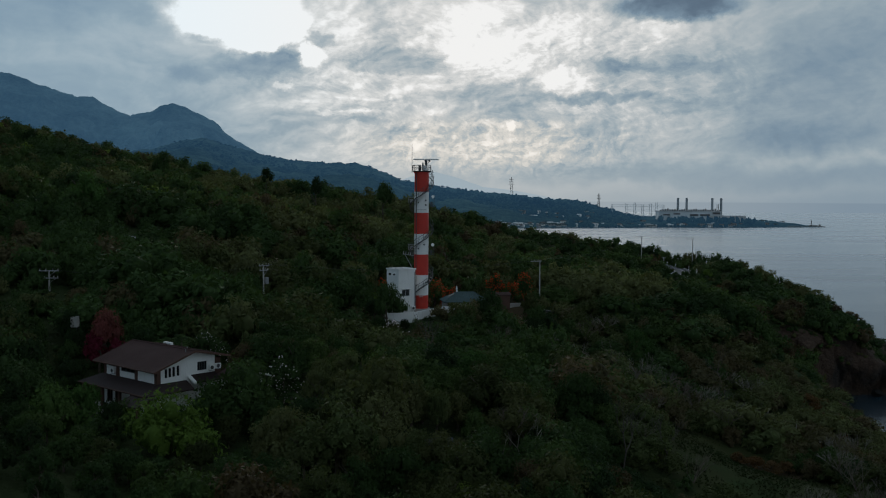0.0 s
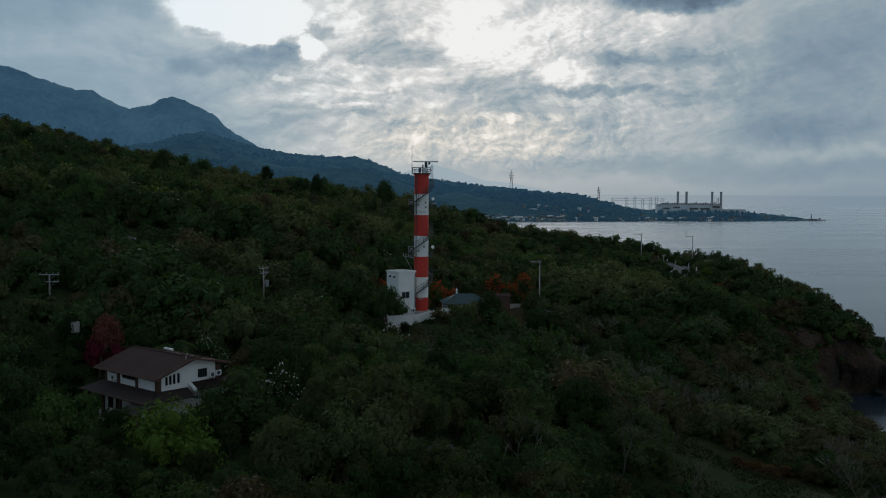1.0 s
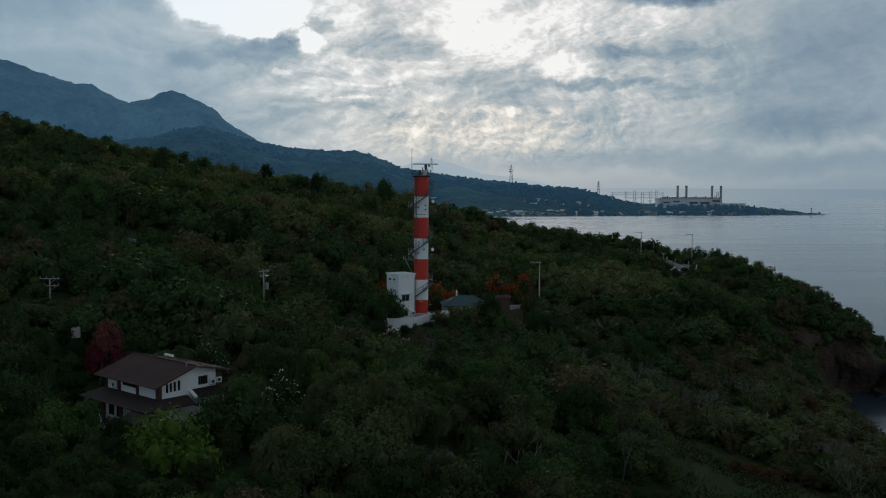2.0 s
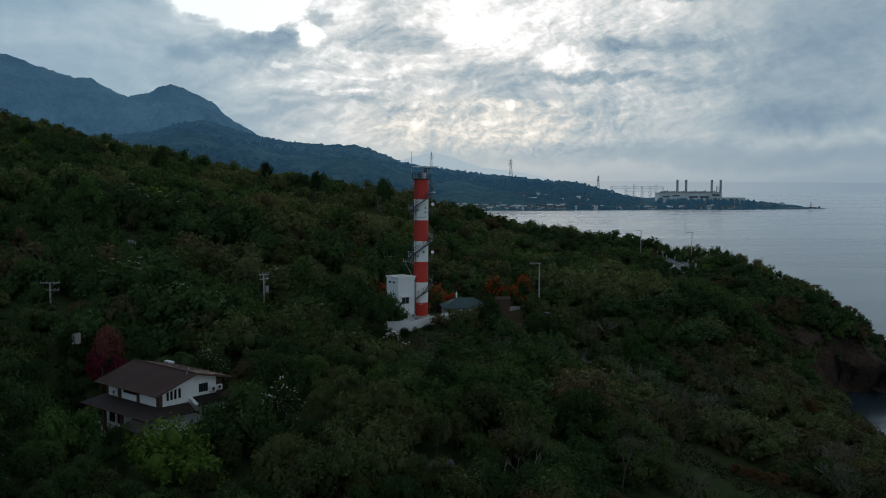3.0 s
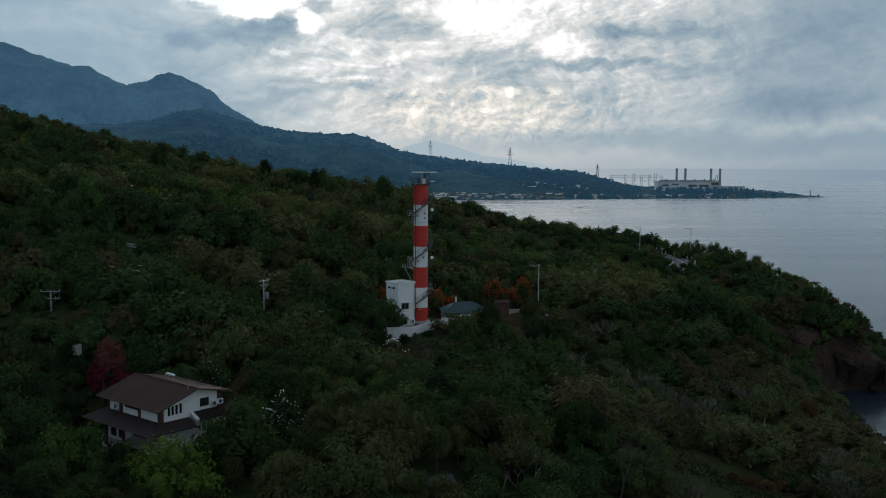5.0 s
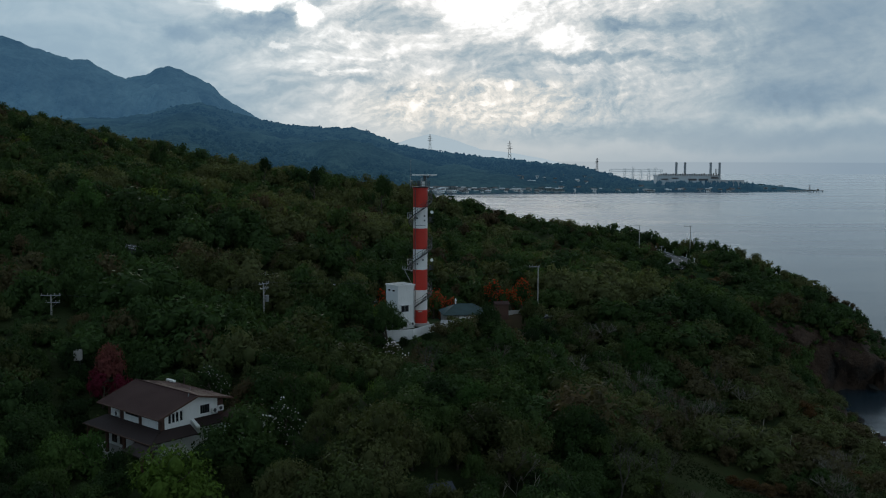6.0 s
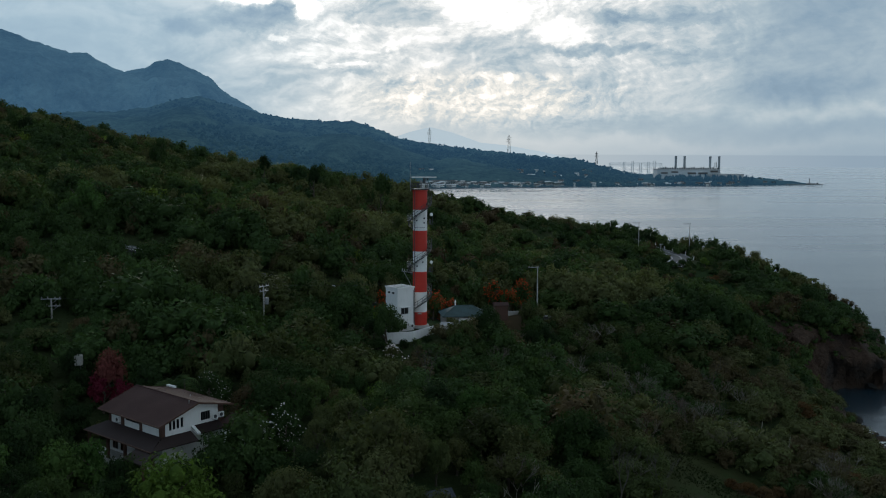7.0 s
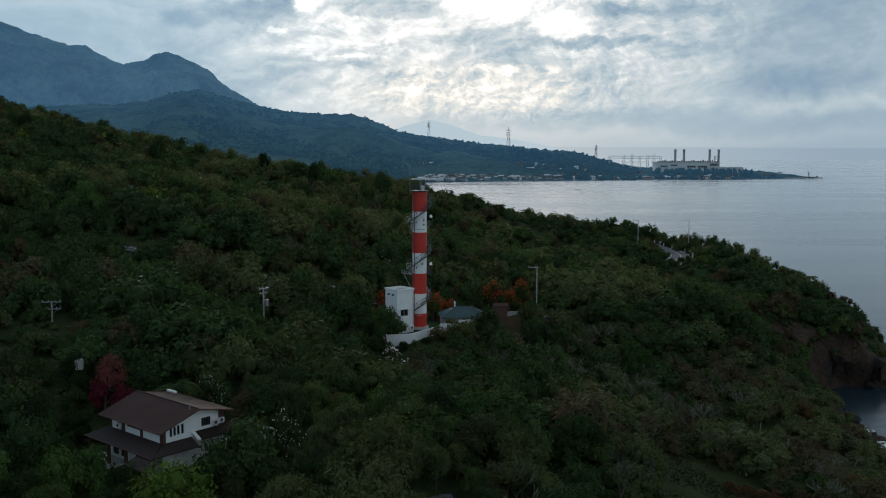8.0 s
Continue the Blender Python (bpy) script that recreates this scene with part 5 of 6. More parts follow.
def crown_arrays(rs, n, size, lobes=9, core=0.78, tallness=1.5, fine=1):
    """A crown one metre in radius and one metre tall, its foot at z = 0: small leaf sprays over domed lobes, with a rough shaded core under them."""
    c = unit(rs.normal(size=(lobes, 3))) * rs.uniform(0.34, 0.72, (lobes, 1))
    c[:, 2] = (np.abs(c[:, 2]) * 0.60 + 0.45) * tallness - 0.5 * (c[:, 0] ** 2 + c[:, 1] ** 2)
    r = rs.uniform(0.20, 0.46, lobes) * (13.0 / (lobes + 4.0)) ** 0.33 * (1.15 - 0.30 * np.clip(c[:, 2] / tallness, 0, 1))
    w = r ** 2 / (r ** 2).sum()
    which = rs.choice(lobes, n, p=w)
    d = unit(rs.normal(size=(n, 3)))
    d[:, 2] = np.where(d[:, 2] < -0.30, -d[:, 2], d[:, 2])
    # sprays gather in tufts, with darker hollows between
    tuft = unit(rs.normal(size=(22, 3)))
    near = tuft[np.argmax(d @ tuft.T, axis=1)]
    bulge = 0.74 + 0.40 * np.clip((d * near).sum(1), 0, 1) ** 6
    pos = c[which] + d * (r[which] * bulge * rs.uniform(0.78, 1.16, n))[:, None] + rs.normal(0, 0.028, (n, 3))
    nor = unit(d + np.array([0, 0, 0.25]) + 0.6 * rs.normal(size=(n, 3)))
    tan = unit(np.cross(nor, rs.normal(size=(n, 3))))
    bit = np.cross(nor, tan)
    L = (size * rs.uniform(0.45, 1.25, n))[:, None]
    W = L * rs.uniform(0.45, 0.80, n)[:, None]
    V = np.stack([pos - tan * L + bit * W, pos - tan * L * 0.6 - bit * W, pos + tan * L * 1.1], 1).reshape(-1, 3)
    F = np.arange(3 * n).reshape(-1, 3)
    iv, jf = ico(fine)
    cv, cf = [], []
    for i in range(lobes):
        cv.append(c[i] + iv * (r[i] * core) * rs.uniform(0.85, 1.10, (len(iv), 1)))
        cf.append(jf + len(V) + i * len(iv))
    V = np.concatenate([V, *cv])
    F = np.concatenate([F, *cf])
    V[:, 2] = (V[:, 2] - V[:, 2].min()) / (V[:, 2].max() - V[:, 2].min())
    return V, F


def trunk_mesh(seed):
    """A tapered, forked trunk one metre tall."""
    rg = random.Random(seed)
    bm = bmesh.new()
    p, r = Vector((0, 0, -0.12)), 0.045
    for k in range(4):
        q = p + Vector((rg.uniform(-0.04, 0.04), rg.uniform(-0.04, 0.04), 0.2))
        rod(bm, p, q, r, 7, r * 0.82)
        p, r = q, r * 0.82
        if k > 0:
            for _ in range(2):
                a = rg.uniform(0, 6.28)
                rod(bm, p, p + Vector((0.26 * math.cos(a), 0.26 * math.sin(a), rg.uniform(0.16, 0.30))), r * 0.6, 5, r * 0.25)
    me = bpy.data.meshes.new("trunk")
    bm.to_mesh(me)
    bm.free()
    me.materials.append(M["bark"])
    return me


RS = np.random.RandomState(7)
TRUNKS = [trunk_mesh(k) for k in range(5)]
NEAR = [crown_arrays(RS, 1950, 0.054, 15, 0.56, RS.uniform(1.7, 2.1)) for _ in range(8)] + [crown_arrays(RS, 3700, 0.039, 28, 0.55, RS.uniform(1.5, 1.8)) for _ in range(4)]
MIDS = [crown_arrays(RS, 800, 0.068, 12, 0.58, RS.uniform(1.5, 2.0)) for _ in range(9)]
FARS = [crown_arrays(RS, 270, 0.108, 6, 0.64, RS.uniform(1.5, 2.0)) for _ in range(9)]
LOWS = [crown_arrays(RS, 90, 0.135, 4, 0.76, RS.uniform(0.9, 1.1)) for _ in range(7)]
CROWNS = {}


def crown_mesh(shape, mat):
    if (shape, mat) not in CROWNS:
        V, F = NEAR[shape]
        ob = mesh_object("crown", V, F, M[mat])
        CROWNS[(shape, mat)] = ob.data
        bpy.data.objects.remove(ob)
    return CROWNS[(shape, mat)]


KINDS = {"leaf_a": "deep green broadleaf tree with a dense rounded crown", "leaf_b": "mid-green broadleaf tree with a loose crown",
         "leaf_c": "olive-green tree with a thin dusty crown", "leaf_d": "half-bare brown dry-season tree", "leaf_s": "pale olive scrubby tree with a loose crown", "leaf_y": "fresh yellow-green leafy tree", "leaf_g": "fresh green broadleaf tree with glossy sprays",
         "flame": "flame tree covered in orange-red blossom", "pink": "bougainvillea bush covered in magenta bracts", "rust": "rusty pink flowering bush", "leaf_o": "orange-brown dry tree on the slope"}


def tree(x, y, foot, R, tall, mat, shape, turn, label="", blossom=None, name="tree", group="trees on the hillside"):
    """A tree object: an Empty at its base, a trunk and a crown whose top is at foot + tall."""
    t = thing(name, pose(x, y, foot, 0, 0, turn), label or KINDS[mat], "bush" if name == "bush" else "tree", group)
    V = NEAR[shape][0]
    lift = max(0.1, 1 - 2.1 * R / tall)
    s = (R, R, tall * (1 - lift))
    trunk = new("trunk", TRUNKS[shape % 5])
    trunk.parent = t
    trunk.scale = (min(tall, 2.5 * R) * 0.8,) * 2 + (tall * 0.8,)
    cr = new("crown", crown_mesh(shape, mat))
    cr.parent = t
    cr.scale = s
    cr.location = (0, 0, tall * lift)
    if blossom:
        rs = np.random.RandomState(shape + 40)
        n = blossom[1]
        pick = rs.choice(1950, n)
        P = V[:5850].reshape(-1, 3, 3)[pick].mean(1)
        P = P[P[:, 1] < 0.35] * 1.06
        size = blossom[2] / R
        nor = unit(rs.normal(size=P.shape) + [0, -1.0, 0.8])
        tan = unit(np.cross(nor, rs.normal(size=P.shape)))
        bit = np.cross(nor, tan)
        even = np.array([1, 1, R / (tall * (1 - lift))])
        q = np.stack([P - tan * size * even, P + bit * size * even, P + tan * size * even, P - bit * size * even], 1).reshape(-1, 3)
        k = 4 * np.arange(len(P))[:, None]
        b = mesh_object("blossom", q, np.concatenate([k + [0, 1, 2], k + [0, 2, 3]], 0), M[blossom[0]], t, "bright blossom clusters")
        b.scale, b.location = s, cr.location
    return t


# clearings: x, y, half-sizes in x and y
CLEAR = [(TOWER[0] + 2, TOWER[1] + 2.5, 9.5, 8.5), (-5.5, 161.5, 5.5, 5.5), (-7.5, 156, 3.5, 5), (42, 130, 11, 18), (-58.5, 143.5, 3.0, 6.5), (13, 190.5, 4, 5), (-37, 101.5, 8.0, 4.5), (-0.5, 103, 3.6, 4.0),
         (-28, 96.5, 5.0, 5.0), (-23, 106.5, 4.6, 4.6), (-31.5, 101.5, 6.0, 4.5), (-43.3, 124, 3.4, 3.4), (-18.6, 112, 3.2, 3.2), (-30.7, 125.5, 3.2, 3.0), (14.5, 202, 6, 4), (-1.6, 185, 4, 3), (-11, 185, 3, 3), (-35, 121.5, 2.5, 2.5),
         (0.9, 196, 5, 5), (-17.4, 106.5, 2.6, 4.5), (-40.6, 117.8, 3.6, 3.8), (60.8, 160, 3.0, 7.0), (-49.6, 123.5, 1.6, 4.0)] + [(q[0] * 0.975, q[1] * 0.975, 2.4, 6.0) for q in POLES[:3]]


def is_clear(x, y, grow=0.0):
    a = radians(40.5)
    dx, dy = x - HOUSE[0], y - HOUSE[1]
    lx, ly = dx * math.cos(a) - dy * math.sin(a), dx * math.sin(a) + dy * math.cos(a)
    if -8.2 < lx < 9.4 and -8.6 < ly < 9.2:
        return True
    for cx, cy, a, b in CLEAR:
        if ((x - cx) / (a + grow)) ** 2 + ((y - cy) / (b + grow)) ** 2 < 1:
            return True
    return False


def road_gap(x, y):
    k = [i for i in range(len(ROADXY)) if shown(i)]
    return float(np.min(np.hypot(ROADXY[k, 0] - x, ROADXY[k, 1] - y)))


def pick_kind(x, y, rg):
    a = noise.noise((x * 0.035, y * 0.035, 2.0))
    b = noise.noise((x * 0.05, y * 0.05, 9.0))
    dry = 0.07 + 0.20 * (x > 15) * (y < 210) + 0.25 * max(0, b)
    v = rg.random()
    if v < dry * (0.5 + 1.2 * max(0.0, b + 0.25)):
        return "leaf_d"
    if v > 0.992 and x < 50:
        return "leaf_y"
    s = a + rg.uniform(-0.4, 0.4) - (0.22 if x > 55 and y > 200 else 0.0) - (0.25 if x < -0.3 * y else 0.0) + (0.42 if x > 22 and y < 205 else 0.0) + (0.24 if y > 235 and -0.36 * y < x < 30 else 0.0)
    return "leaf_a" if s < -0.12 else "leaf_b" if s < 0.18 else "leaf_c" if s < 0.40 else "leaf_s"


def plant():
    rg = random.Random(21)
    spots = []
    y = 78.0
    while y < 430:
        step = 4.3 if y < 190 else 4.9 if y < 280 else 5.4
        half = 0.475 * y + 8
        x = -half
        while x < half:
            px, py = x + rg.uniform(-0.45, 0.45) * step, y + rg.uniform(-0.45, 0.45) * step
            x += step
            dc = float(coast_x(py)) - px
            if dc < 2.2 or (243 < py < 260 and px > 92 and h(px, py) < 9) or py > ridge_y(px) + 16 or is_clear(px, py):
                continue
            gap = road_gap(px, py)
            if gap < 3.9:
                continue
            z = h(px, py)
            n = noise.noise((px * 0.05, py * 0.05, 5.0))
            big = rg.random() ** 1.7
            tall_cut = 1.0
            R = (2.1 + 3.3 * big) * (1 + 0.3 * n) * (1.0 if y < 190 else 1.05)
            if 100 < py < 300 and dc > 38 and rg.random() < 0.12 and not is_clear(px, py, 3.6):
                R, big = R * 1.25 + 1.3, min(1.0, big + 0.3)
            if R > 2.6 and is_clear(px, py, R - 2.4):
                R, tall_cut = 2.0, 0.72
            tall = tall_cut * (3.6 + 3.8 * big + rg.uniform(-0.5, 1.3)) * (1 + 0.25 * n)
            if px > -5 and py > 255:
                tall, R = tall * (0.80 if px < 20 else 0.66), R * 0.85
            if px < -60 and py > 280:
                tall *= 0.86
            if px > 20 and py < 215:
                tall, R = tall * 0.78, R * 1.02
            if abs(px + 59) < 7 and 130 < py < 150:
                tall, R = min(tall, 3.0), min(R, 2.4)
            if 18 < px < 60 and py < 119:
                tall, R = tall * 0.6, min(R, 2.6)
            if dc < 20:
                tall, R = tall * 0.72, R * 0.8
            if 71 < px < 86 and 276 < py < 333:
                tall, R = 1.5, 1.5
            if abs(px - TOWER[0]) < 14 and py > 128 and py < 170:
                tall = min(tall, 4.6)
            if abs(px + 33) < 12 and py < 110:
                tall, R = min(tall, 3.6), min(R, 2.2)
            spots.append((px, py, z - 0.15, R, max(tall, R * 0.9), pick_kind(px, py, rg), rg.random(), rg.uniform(0, 360)))
        y += step * 0.87
    return spots


def joined(name, spots, shapes, mat, label, wide=1.0):
    Vs, Fs, base = [], [], 0
    for x, y, z, R, tall, _, v, turn in spots:
        V, F = (MIDS if shapes is FARS and R > 5.0 else shapes)[int(v * 1000) % len(shapes)]
        c, s = math.cos(radians(turn)), math.sin(radians(turn))
        lift = max(0.02, 1 - 2.7 * R / tall)
        Q = np.stack([x + R * wide * (V[:, 0] * c - V[:, 1] * s), y + R * wide * (V[:, 0] * s + V[:, 1] * c), z + tall * (lift + (1 - lift) * V[:, 2])], 1)
        Vs.append(Q)
        Fs.append(F + base)
        base += len(V)
    ob = mesh_object(name, np.concatenate(Vs), np.concatenate(Fs), M[mat])
    return tagged(ob, label, "forest", kind="stuff")


SPOTS = plant()
SPOTS.sort(key=lambda s: s[1])
near_spots = [s for s in SPOTS if abs(s[0]) < 0.485 * s[1] + 5][:300]
chosen = set(map(id, near_spots))
rest = [s for s in SPOTS if id(s) not in chosen]
for s in near_spots:
    x, y, z, R, tall, kind, v, turn = s
    tree(x, y, z, R, tall, kind, int(v * 1000) % 8 if R < 3.0 else 8 + int(v * 1000) % 4, turn)
LABELS = {"leaf_a": "closed forest of deep green broadleaf trees", "leaf_b": "forest of mid-green broadleaf trees", "leaf_c": "thin olive-green woodland on the slope",
          "leaf_d": "brown dry-season trees among the forest", "leaf_s": "pale olive scrubby trees on the open slope", "leaf_y": "fresh yellow-green trees among the forest"}
for kind in LABELS:
    a = [s for s in rest if s[5] == kind and s[1] < 205]
    b = [s for s in rest if s[5] == kind and s[1] >= 205]
    if a:
        joined("woodland", a, MIDS, kind, LABELS[kind])
    if b:
        joined("far_woodland", b, FARS, kind, LABELS[kind])

for k, (x, y) in enumerate(((73.5, 303.5), (76.5, 305.0), (79.5, 307.0), (71.0, 306.5), (68.5, 311.0), (84.5, 312.0), (71.0, 333.5), (73.2, 331.0), (74.2, 334.5), (70.0, 338.0), (73.0, 339.5), (69.0, 330.0))):
    tree(x, y, h(x, y), 1.9, 2.6, "leaf_b" if k % 2 else "leaf_a", k, 40 * k, "low roadside shrub at the bend", name="bush", group="shrubs at the road bend")

for k, (x, y, top, R) in enumerate(((84.5, 346.0, 32.2, 3.6), (88.5, 348.0, 32.8, 4.2), (92.5, 346.0, 33.2, 4.4), (96.5, 343.0, 32.8, 4.2), (100.5, 340.0, 32.0, 4.2), (104.5, 336.0, 30.8, 4.0), (80.5, 350.5, 32.8, 4.0), (76.0, 354.0, 33.6, 4.2), (71.0, 356.0, 34.6, 4.0), (108.0, 332.0, 29.4, 3.6), (94.5, 335.5, 30.8, 3.6), (90.5, 340.5, 31.4, 3.4), (99.0, 333.0, 29.8, 3.4), (86.5, 343.0, 31.2, 3.0))):
    f = h(x, y)
    tree(x, y, f - 0.3, R, max(top - f, 3.0), ("leaf_b", "leaf_c", "leaf_b", "leaf_a")[k % 4], k % 12, 37 * k)

# low scrub that fills the open ground
rg = random.Random(31)
scrub = []
for x0, x1, y0, y1, n, low in ((56, 92, 274, 334, 330, 0), (83, 125, 240, 264, 300, 6), (20, 82, 108, 240, 420, 3), (-60, 20, 205, 300, 120, 0), (0, 72, 332, 368, 420, 0), (56, 88, 184, 228, 150, 0), (2, 26, 174, 200, 60, 0), (-64, -40, 112, 146, 60, 0), (30, 72, 112, 176, 130, 0)):
    for _ in range(n):
        x, y = rg.uniform(x0, x1), rg.uniform(y0, y1)
        if road_gap(x, y) < 3.3 or h(x, y) < low or float(coast_x(y)) - x < 1 or ((x - 42) / 11) ** 2 + ((y - 130) / 18) ** 2 < 1 or ((x - 13) / 5) ** 2 + ((y - 190.5) / 5) ** 2 < 1:
            continue
        R = rg.uniform(0.9, 1.9)
        scrub.append((x, y, h(x, y) - 0.2, R, R * rg.uniform(0.7, 1.1), "", rg.random(), rg.uniform(0, 360)))
for k, kind in enumerate(("leaf_a", "leaf_b", "leaf_c")):
    joined("scrub", scrub[k::3], LOWS, kind, "low green scrub over open ground on the slope")

# woods beyond the sides of the valley and on the far shore
rg = random.Random(8)
side = []
for _ in range(380):
    x, y = rg.uniform(-330, 80), rg.uniform(-60, 400)
    if abs(x) < 0.5 * y + 14 or float(coast_x(y)) - x < 8 or (abs(x) < 25 and y < 60):
        continue
    side.append((x, y, h(x, y) - 0.2, rg.uniform(3, 5), rg.uniform(5, 8), "leaf_a", rg.random(), rg.uniform(0, 360)))
joined("side_woodland", side, LOWS, "leaf_a", LABELS["leaf_a"])
TINY = [crown_arrays(RS, 6, 0.30, 1, 1.2, 1.1) for _ in range(6)]
far = []
for k in range(6000):
    u = rg.uniform(-0.30, 0.372)
    f = float(shore_y(u))
    b = float(np.interp(u, [-0.5, -0.2, 0.0, 0.15, 0.22, 0.4], [900, 900, 620, 330, 260, 40]))
    t = rg.random() ** 1.3
    if 0.205 < u < 0.315 and 0.2 < t:
        t = rg.uniform(0.02, 0.25)
    d = f + 6 + (b - 6) * t
    R = rg.uniform(4.0, 9.5) * (0.55 if u > 0.2 else 1.0)
    if u > 0.345 or t > 0.85:
        R *= 0.6
    if -0.03 < u < 0.13 and t < 0.2:
        R *= 0.40
    far.append((u * d, d, coast_height(u, d) - 1.0, R, R * rg.uniform(0.75, 1.1), "", rg.random(), rg.uniform(0, 360)))
for k in range(150):
    d = rg.uniform(1960, 2025)
    u = rg.uniform(0.222, 0.322)
    z = coast_height(u, d) - 1.0
    far.append((u * d, d, z, rg.uniform(3.0, 5.5), min(16.0, rg.uniform(17.5, 23.5) - z), "", rg.random(), rg.uniform(0, 360)))
# the coast material lends these trees its emitted haze
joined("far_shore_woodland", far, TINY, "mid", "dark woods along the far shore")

# single trees that stand out
tree(-27.4, 96.3, 22.4, 5.8, 9.5, "leaf_y", 8, 20, "large fresh yellow-green tree in front of the villa")
tree(-22.5, 106.0, 23.2, 6.8, 9.5, "leaf_b", 9, 100, "dense grey-green tree beside the villa")
tree(-45.6, 104.5, 22.6, 4.4, 6.6, "leaf_g", 10, 10)
tree(-41.2, 101.2, 22.6, 4.2, 8.4, "leaf_g", 11, 60)
tree(-38.2, 103.2, 23.0, 2.9, 7.4, "leaf_g", 3, 10)
tree(-35.0, 101.4, 22.8, 2.6, 6.2, "leaf_a", 5, 10)
tree(-48.0, 124.6, 28.6, 2.0, 4.6, "leaf_a", 5, 10)
tree(-46.2, 110.5, 23.2, 4.0, 8.4, "leaf_a", 9, 200)
tree(-33.0, 100.6, 23.4, 1.6, 2.4, "leaf_a", 2, 0)
tree(-38.4, 104.4, 23.8, 1.8, 2.6, "leaf_b", 1, 30)
tree(-19.0, 103.2, h(-19.0, 103.2), 3.2, 4.6, "leaf_b", 6, 10)
tree(-15.2, 104.6, h(-15.2, 104.6), 3.4, 4.6, "leaf_a", 9, 10)
tree(-29.9, 157.5, h(-29.9, 157.5), 2.8, 5.0, "leaf_b", 3, 10)
tree(-47.8, 125.4, h(-47.8, 125.4), 2.2, 4.0, "leaf_a", 6, 10)
tree(-33.9, 103.0, 23.0, 2.5, 5.8, "leaf_b", 1, 10)
tree(-29.0, 104.4, 23.0, 2.6, 4.8, "leaf_a", 6, 10)
tree(-20.8, 105.8, 23.4, 3.0, 6.6, "leaf_b", 4, 10)
tree(16.5, 181.0, h(16.5, 181.0), 3.8, 6.6, "leaf_a", 9, 10)
tree(20.5, 185.0, h(20.5, 185.0), 3.8, 6.8, "leaf_a", 10, 70)
tree(25.0, 189.0, h(25.0, 189.0), 3.4, 5.0, "leaf_b", 11, 120)
tree(10.8, 182.5, h(10.8, 182.5), 2.9, 4.6, "leaf_b", 2, 120)
tree(-25.6, 102.6, 23.0, 3.6, 6.6, "leaf_b", 7, 140)
tree(-20.4, 113.5, 25.0, 2.0, 4.2, "leaf_a", 1, 30)
tree(-43.5, 124.5, 29.0, 2.9, 7.2, "rust", 1, 0, name="bush", group="flowering bushes")
tree(-43.8, 122.6, 28.2, 2.6, 5.0, "pink", 4, 70, name="bush", group="flowering bushes")
tree(-41.3, 122.8, 28.0, 2.2, 4.3, "pink", 2, 70, name="bush", group="flowering bushes")
tree(-18.6, 112.3, 25.2, 3.1, 6.3, "leaf_a", 2, 30, "dark shrub dotted with white blossom", ("blossom", 230, 0.085))
tree(-30.7, 125.6, 27.0, 3.1, 6.0, "leaf_a", 7, 80, "dark shrub dotted with white blossom", ("blossom", 200, 0.08))
tree(-8.0, 152.8, 25.6, 2.6, 5.6, "leaf_c", 5, 10, "grey shrub with heavy white blossom", ("blossom", 190, 0.15))
tree(-5.6, 149.4, 25.4, 2.2, 4.8, "leaf_c", 4, 50, "grey shrub with heavy white blossom", ("blossom", 90, 0.14))
for x, y, top, R, k in ((11.4, 203.5, 34.6, 3.2, 0), (17.2, 204.2, 34.8, 3.4, 5), (14.4, 201.5, 33.0, 2.6, 3), (-1.4, 186.0, 35.0, 2.9, 1), (1.6, 186.5, 33.2, 2.2, 7), (-11.2, 185.0, 35.0, 2.6, 2), (-8.6, 186.0, 34.4, 2.0, 4)):
    f = h(x, y)
    tree(x, y, f, R, top - f, "leaf_b", k, 33 * k, KINDS["flame"], ("flame", 560, 0.15), "flame_tree", "flame trees")
for x, y, R, k in ((-8.6, 160.6, 1.6, 0), (-6.4, 161.2, 1.3, 1), (-4.2, 161.9, 1.5, 2), (-2.6, 164.0, 1.4, 3), (0.2, 167.6, 1.7, 4), (2.4, 169.0, 1.8, 5), (-10.6, 160.6, 2.6, 6)):
    tree(x, y, 27.9 + 0.06 * (y - 160), R, 2.3, "leaf_a" if k % 2 else "leaf_b", k, 50 * k, "low dense shrub against the compound wall", name="bush", group="shrubs by the compound wall")
tree(-9.2, 160.6, h(-9.2, 160.6), 2.9, 36.6 - h(-9.2, 160.6), "leaf_a", 6, 0, "dark tree leaning against the equipment house")
tree(-11.5, 163.5, 29.5, 2.3, 4.2, "leaf_a", 3, 90)
tree(8.4, 172.5, 28.2, 3.6, 6.6, "leaf_a", 11, 40)
tree(83.8, 305.0, h(83.8, 305.0), 2.0, 3.0, "leaf_y", 3, 0, "small yellow-green bush below the road bend", name="bush", group="shrubs at the road bend")
tree(-51.0, 113.5, h(-51.0, 113.5), 1.7, 4.6, "leaf_y", 6, 0)
for x, y, R, k in ((42.6, 136.5, 1.7, 0), (45.0, 137.5, 1.8, 1), (47.4, 137.0, 1.9, 2), (50.0, 138.5, 1.8, 5), (63, 146, 2.6, 3), (70, 172, 3.0, 4), (73, 180, 3.0, 6), (68, 178, 2.6, 7), (66.5, 168, 2.8, 1), (71.5, 187, 3.2, 2), (76, 192, 3.0, 5), (64.5, 163, 2.4, 0), (66, 150, 2.4, 3)):
    tree(x, y, h(x, y) - 0.2, R, R * 1.15, "leaf_o", k, 70 * k, "low rust-brown dry brush on the slope", name="bush", group="dry brush on the slope")
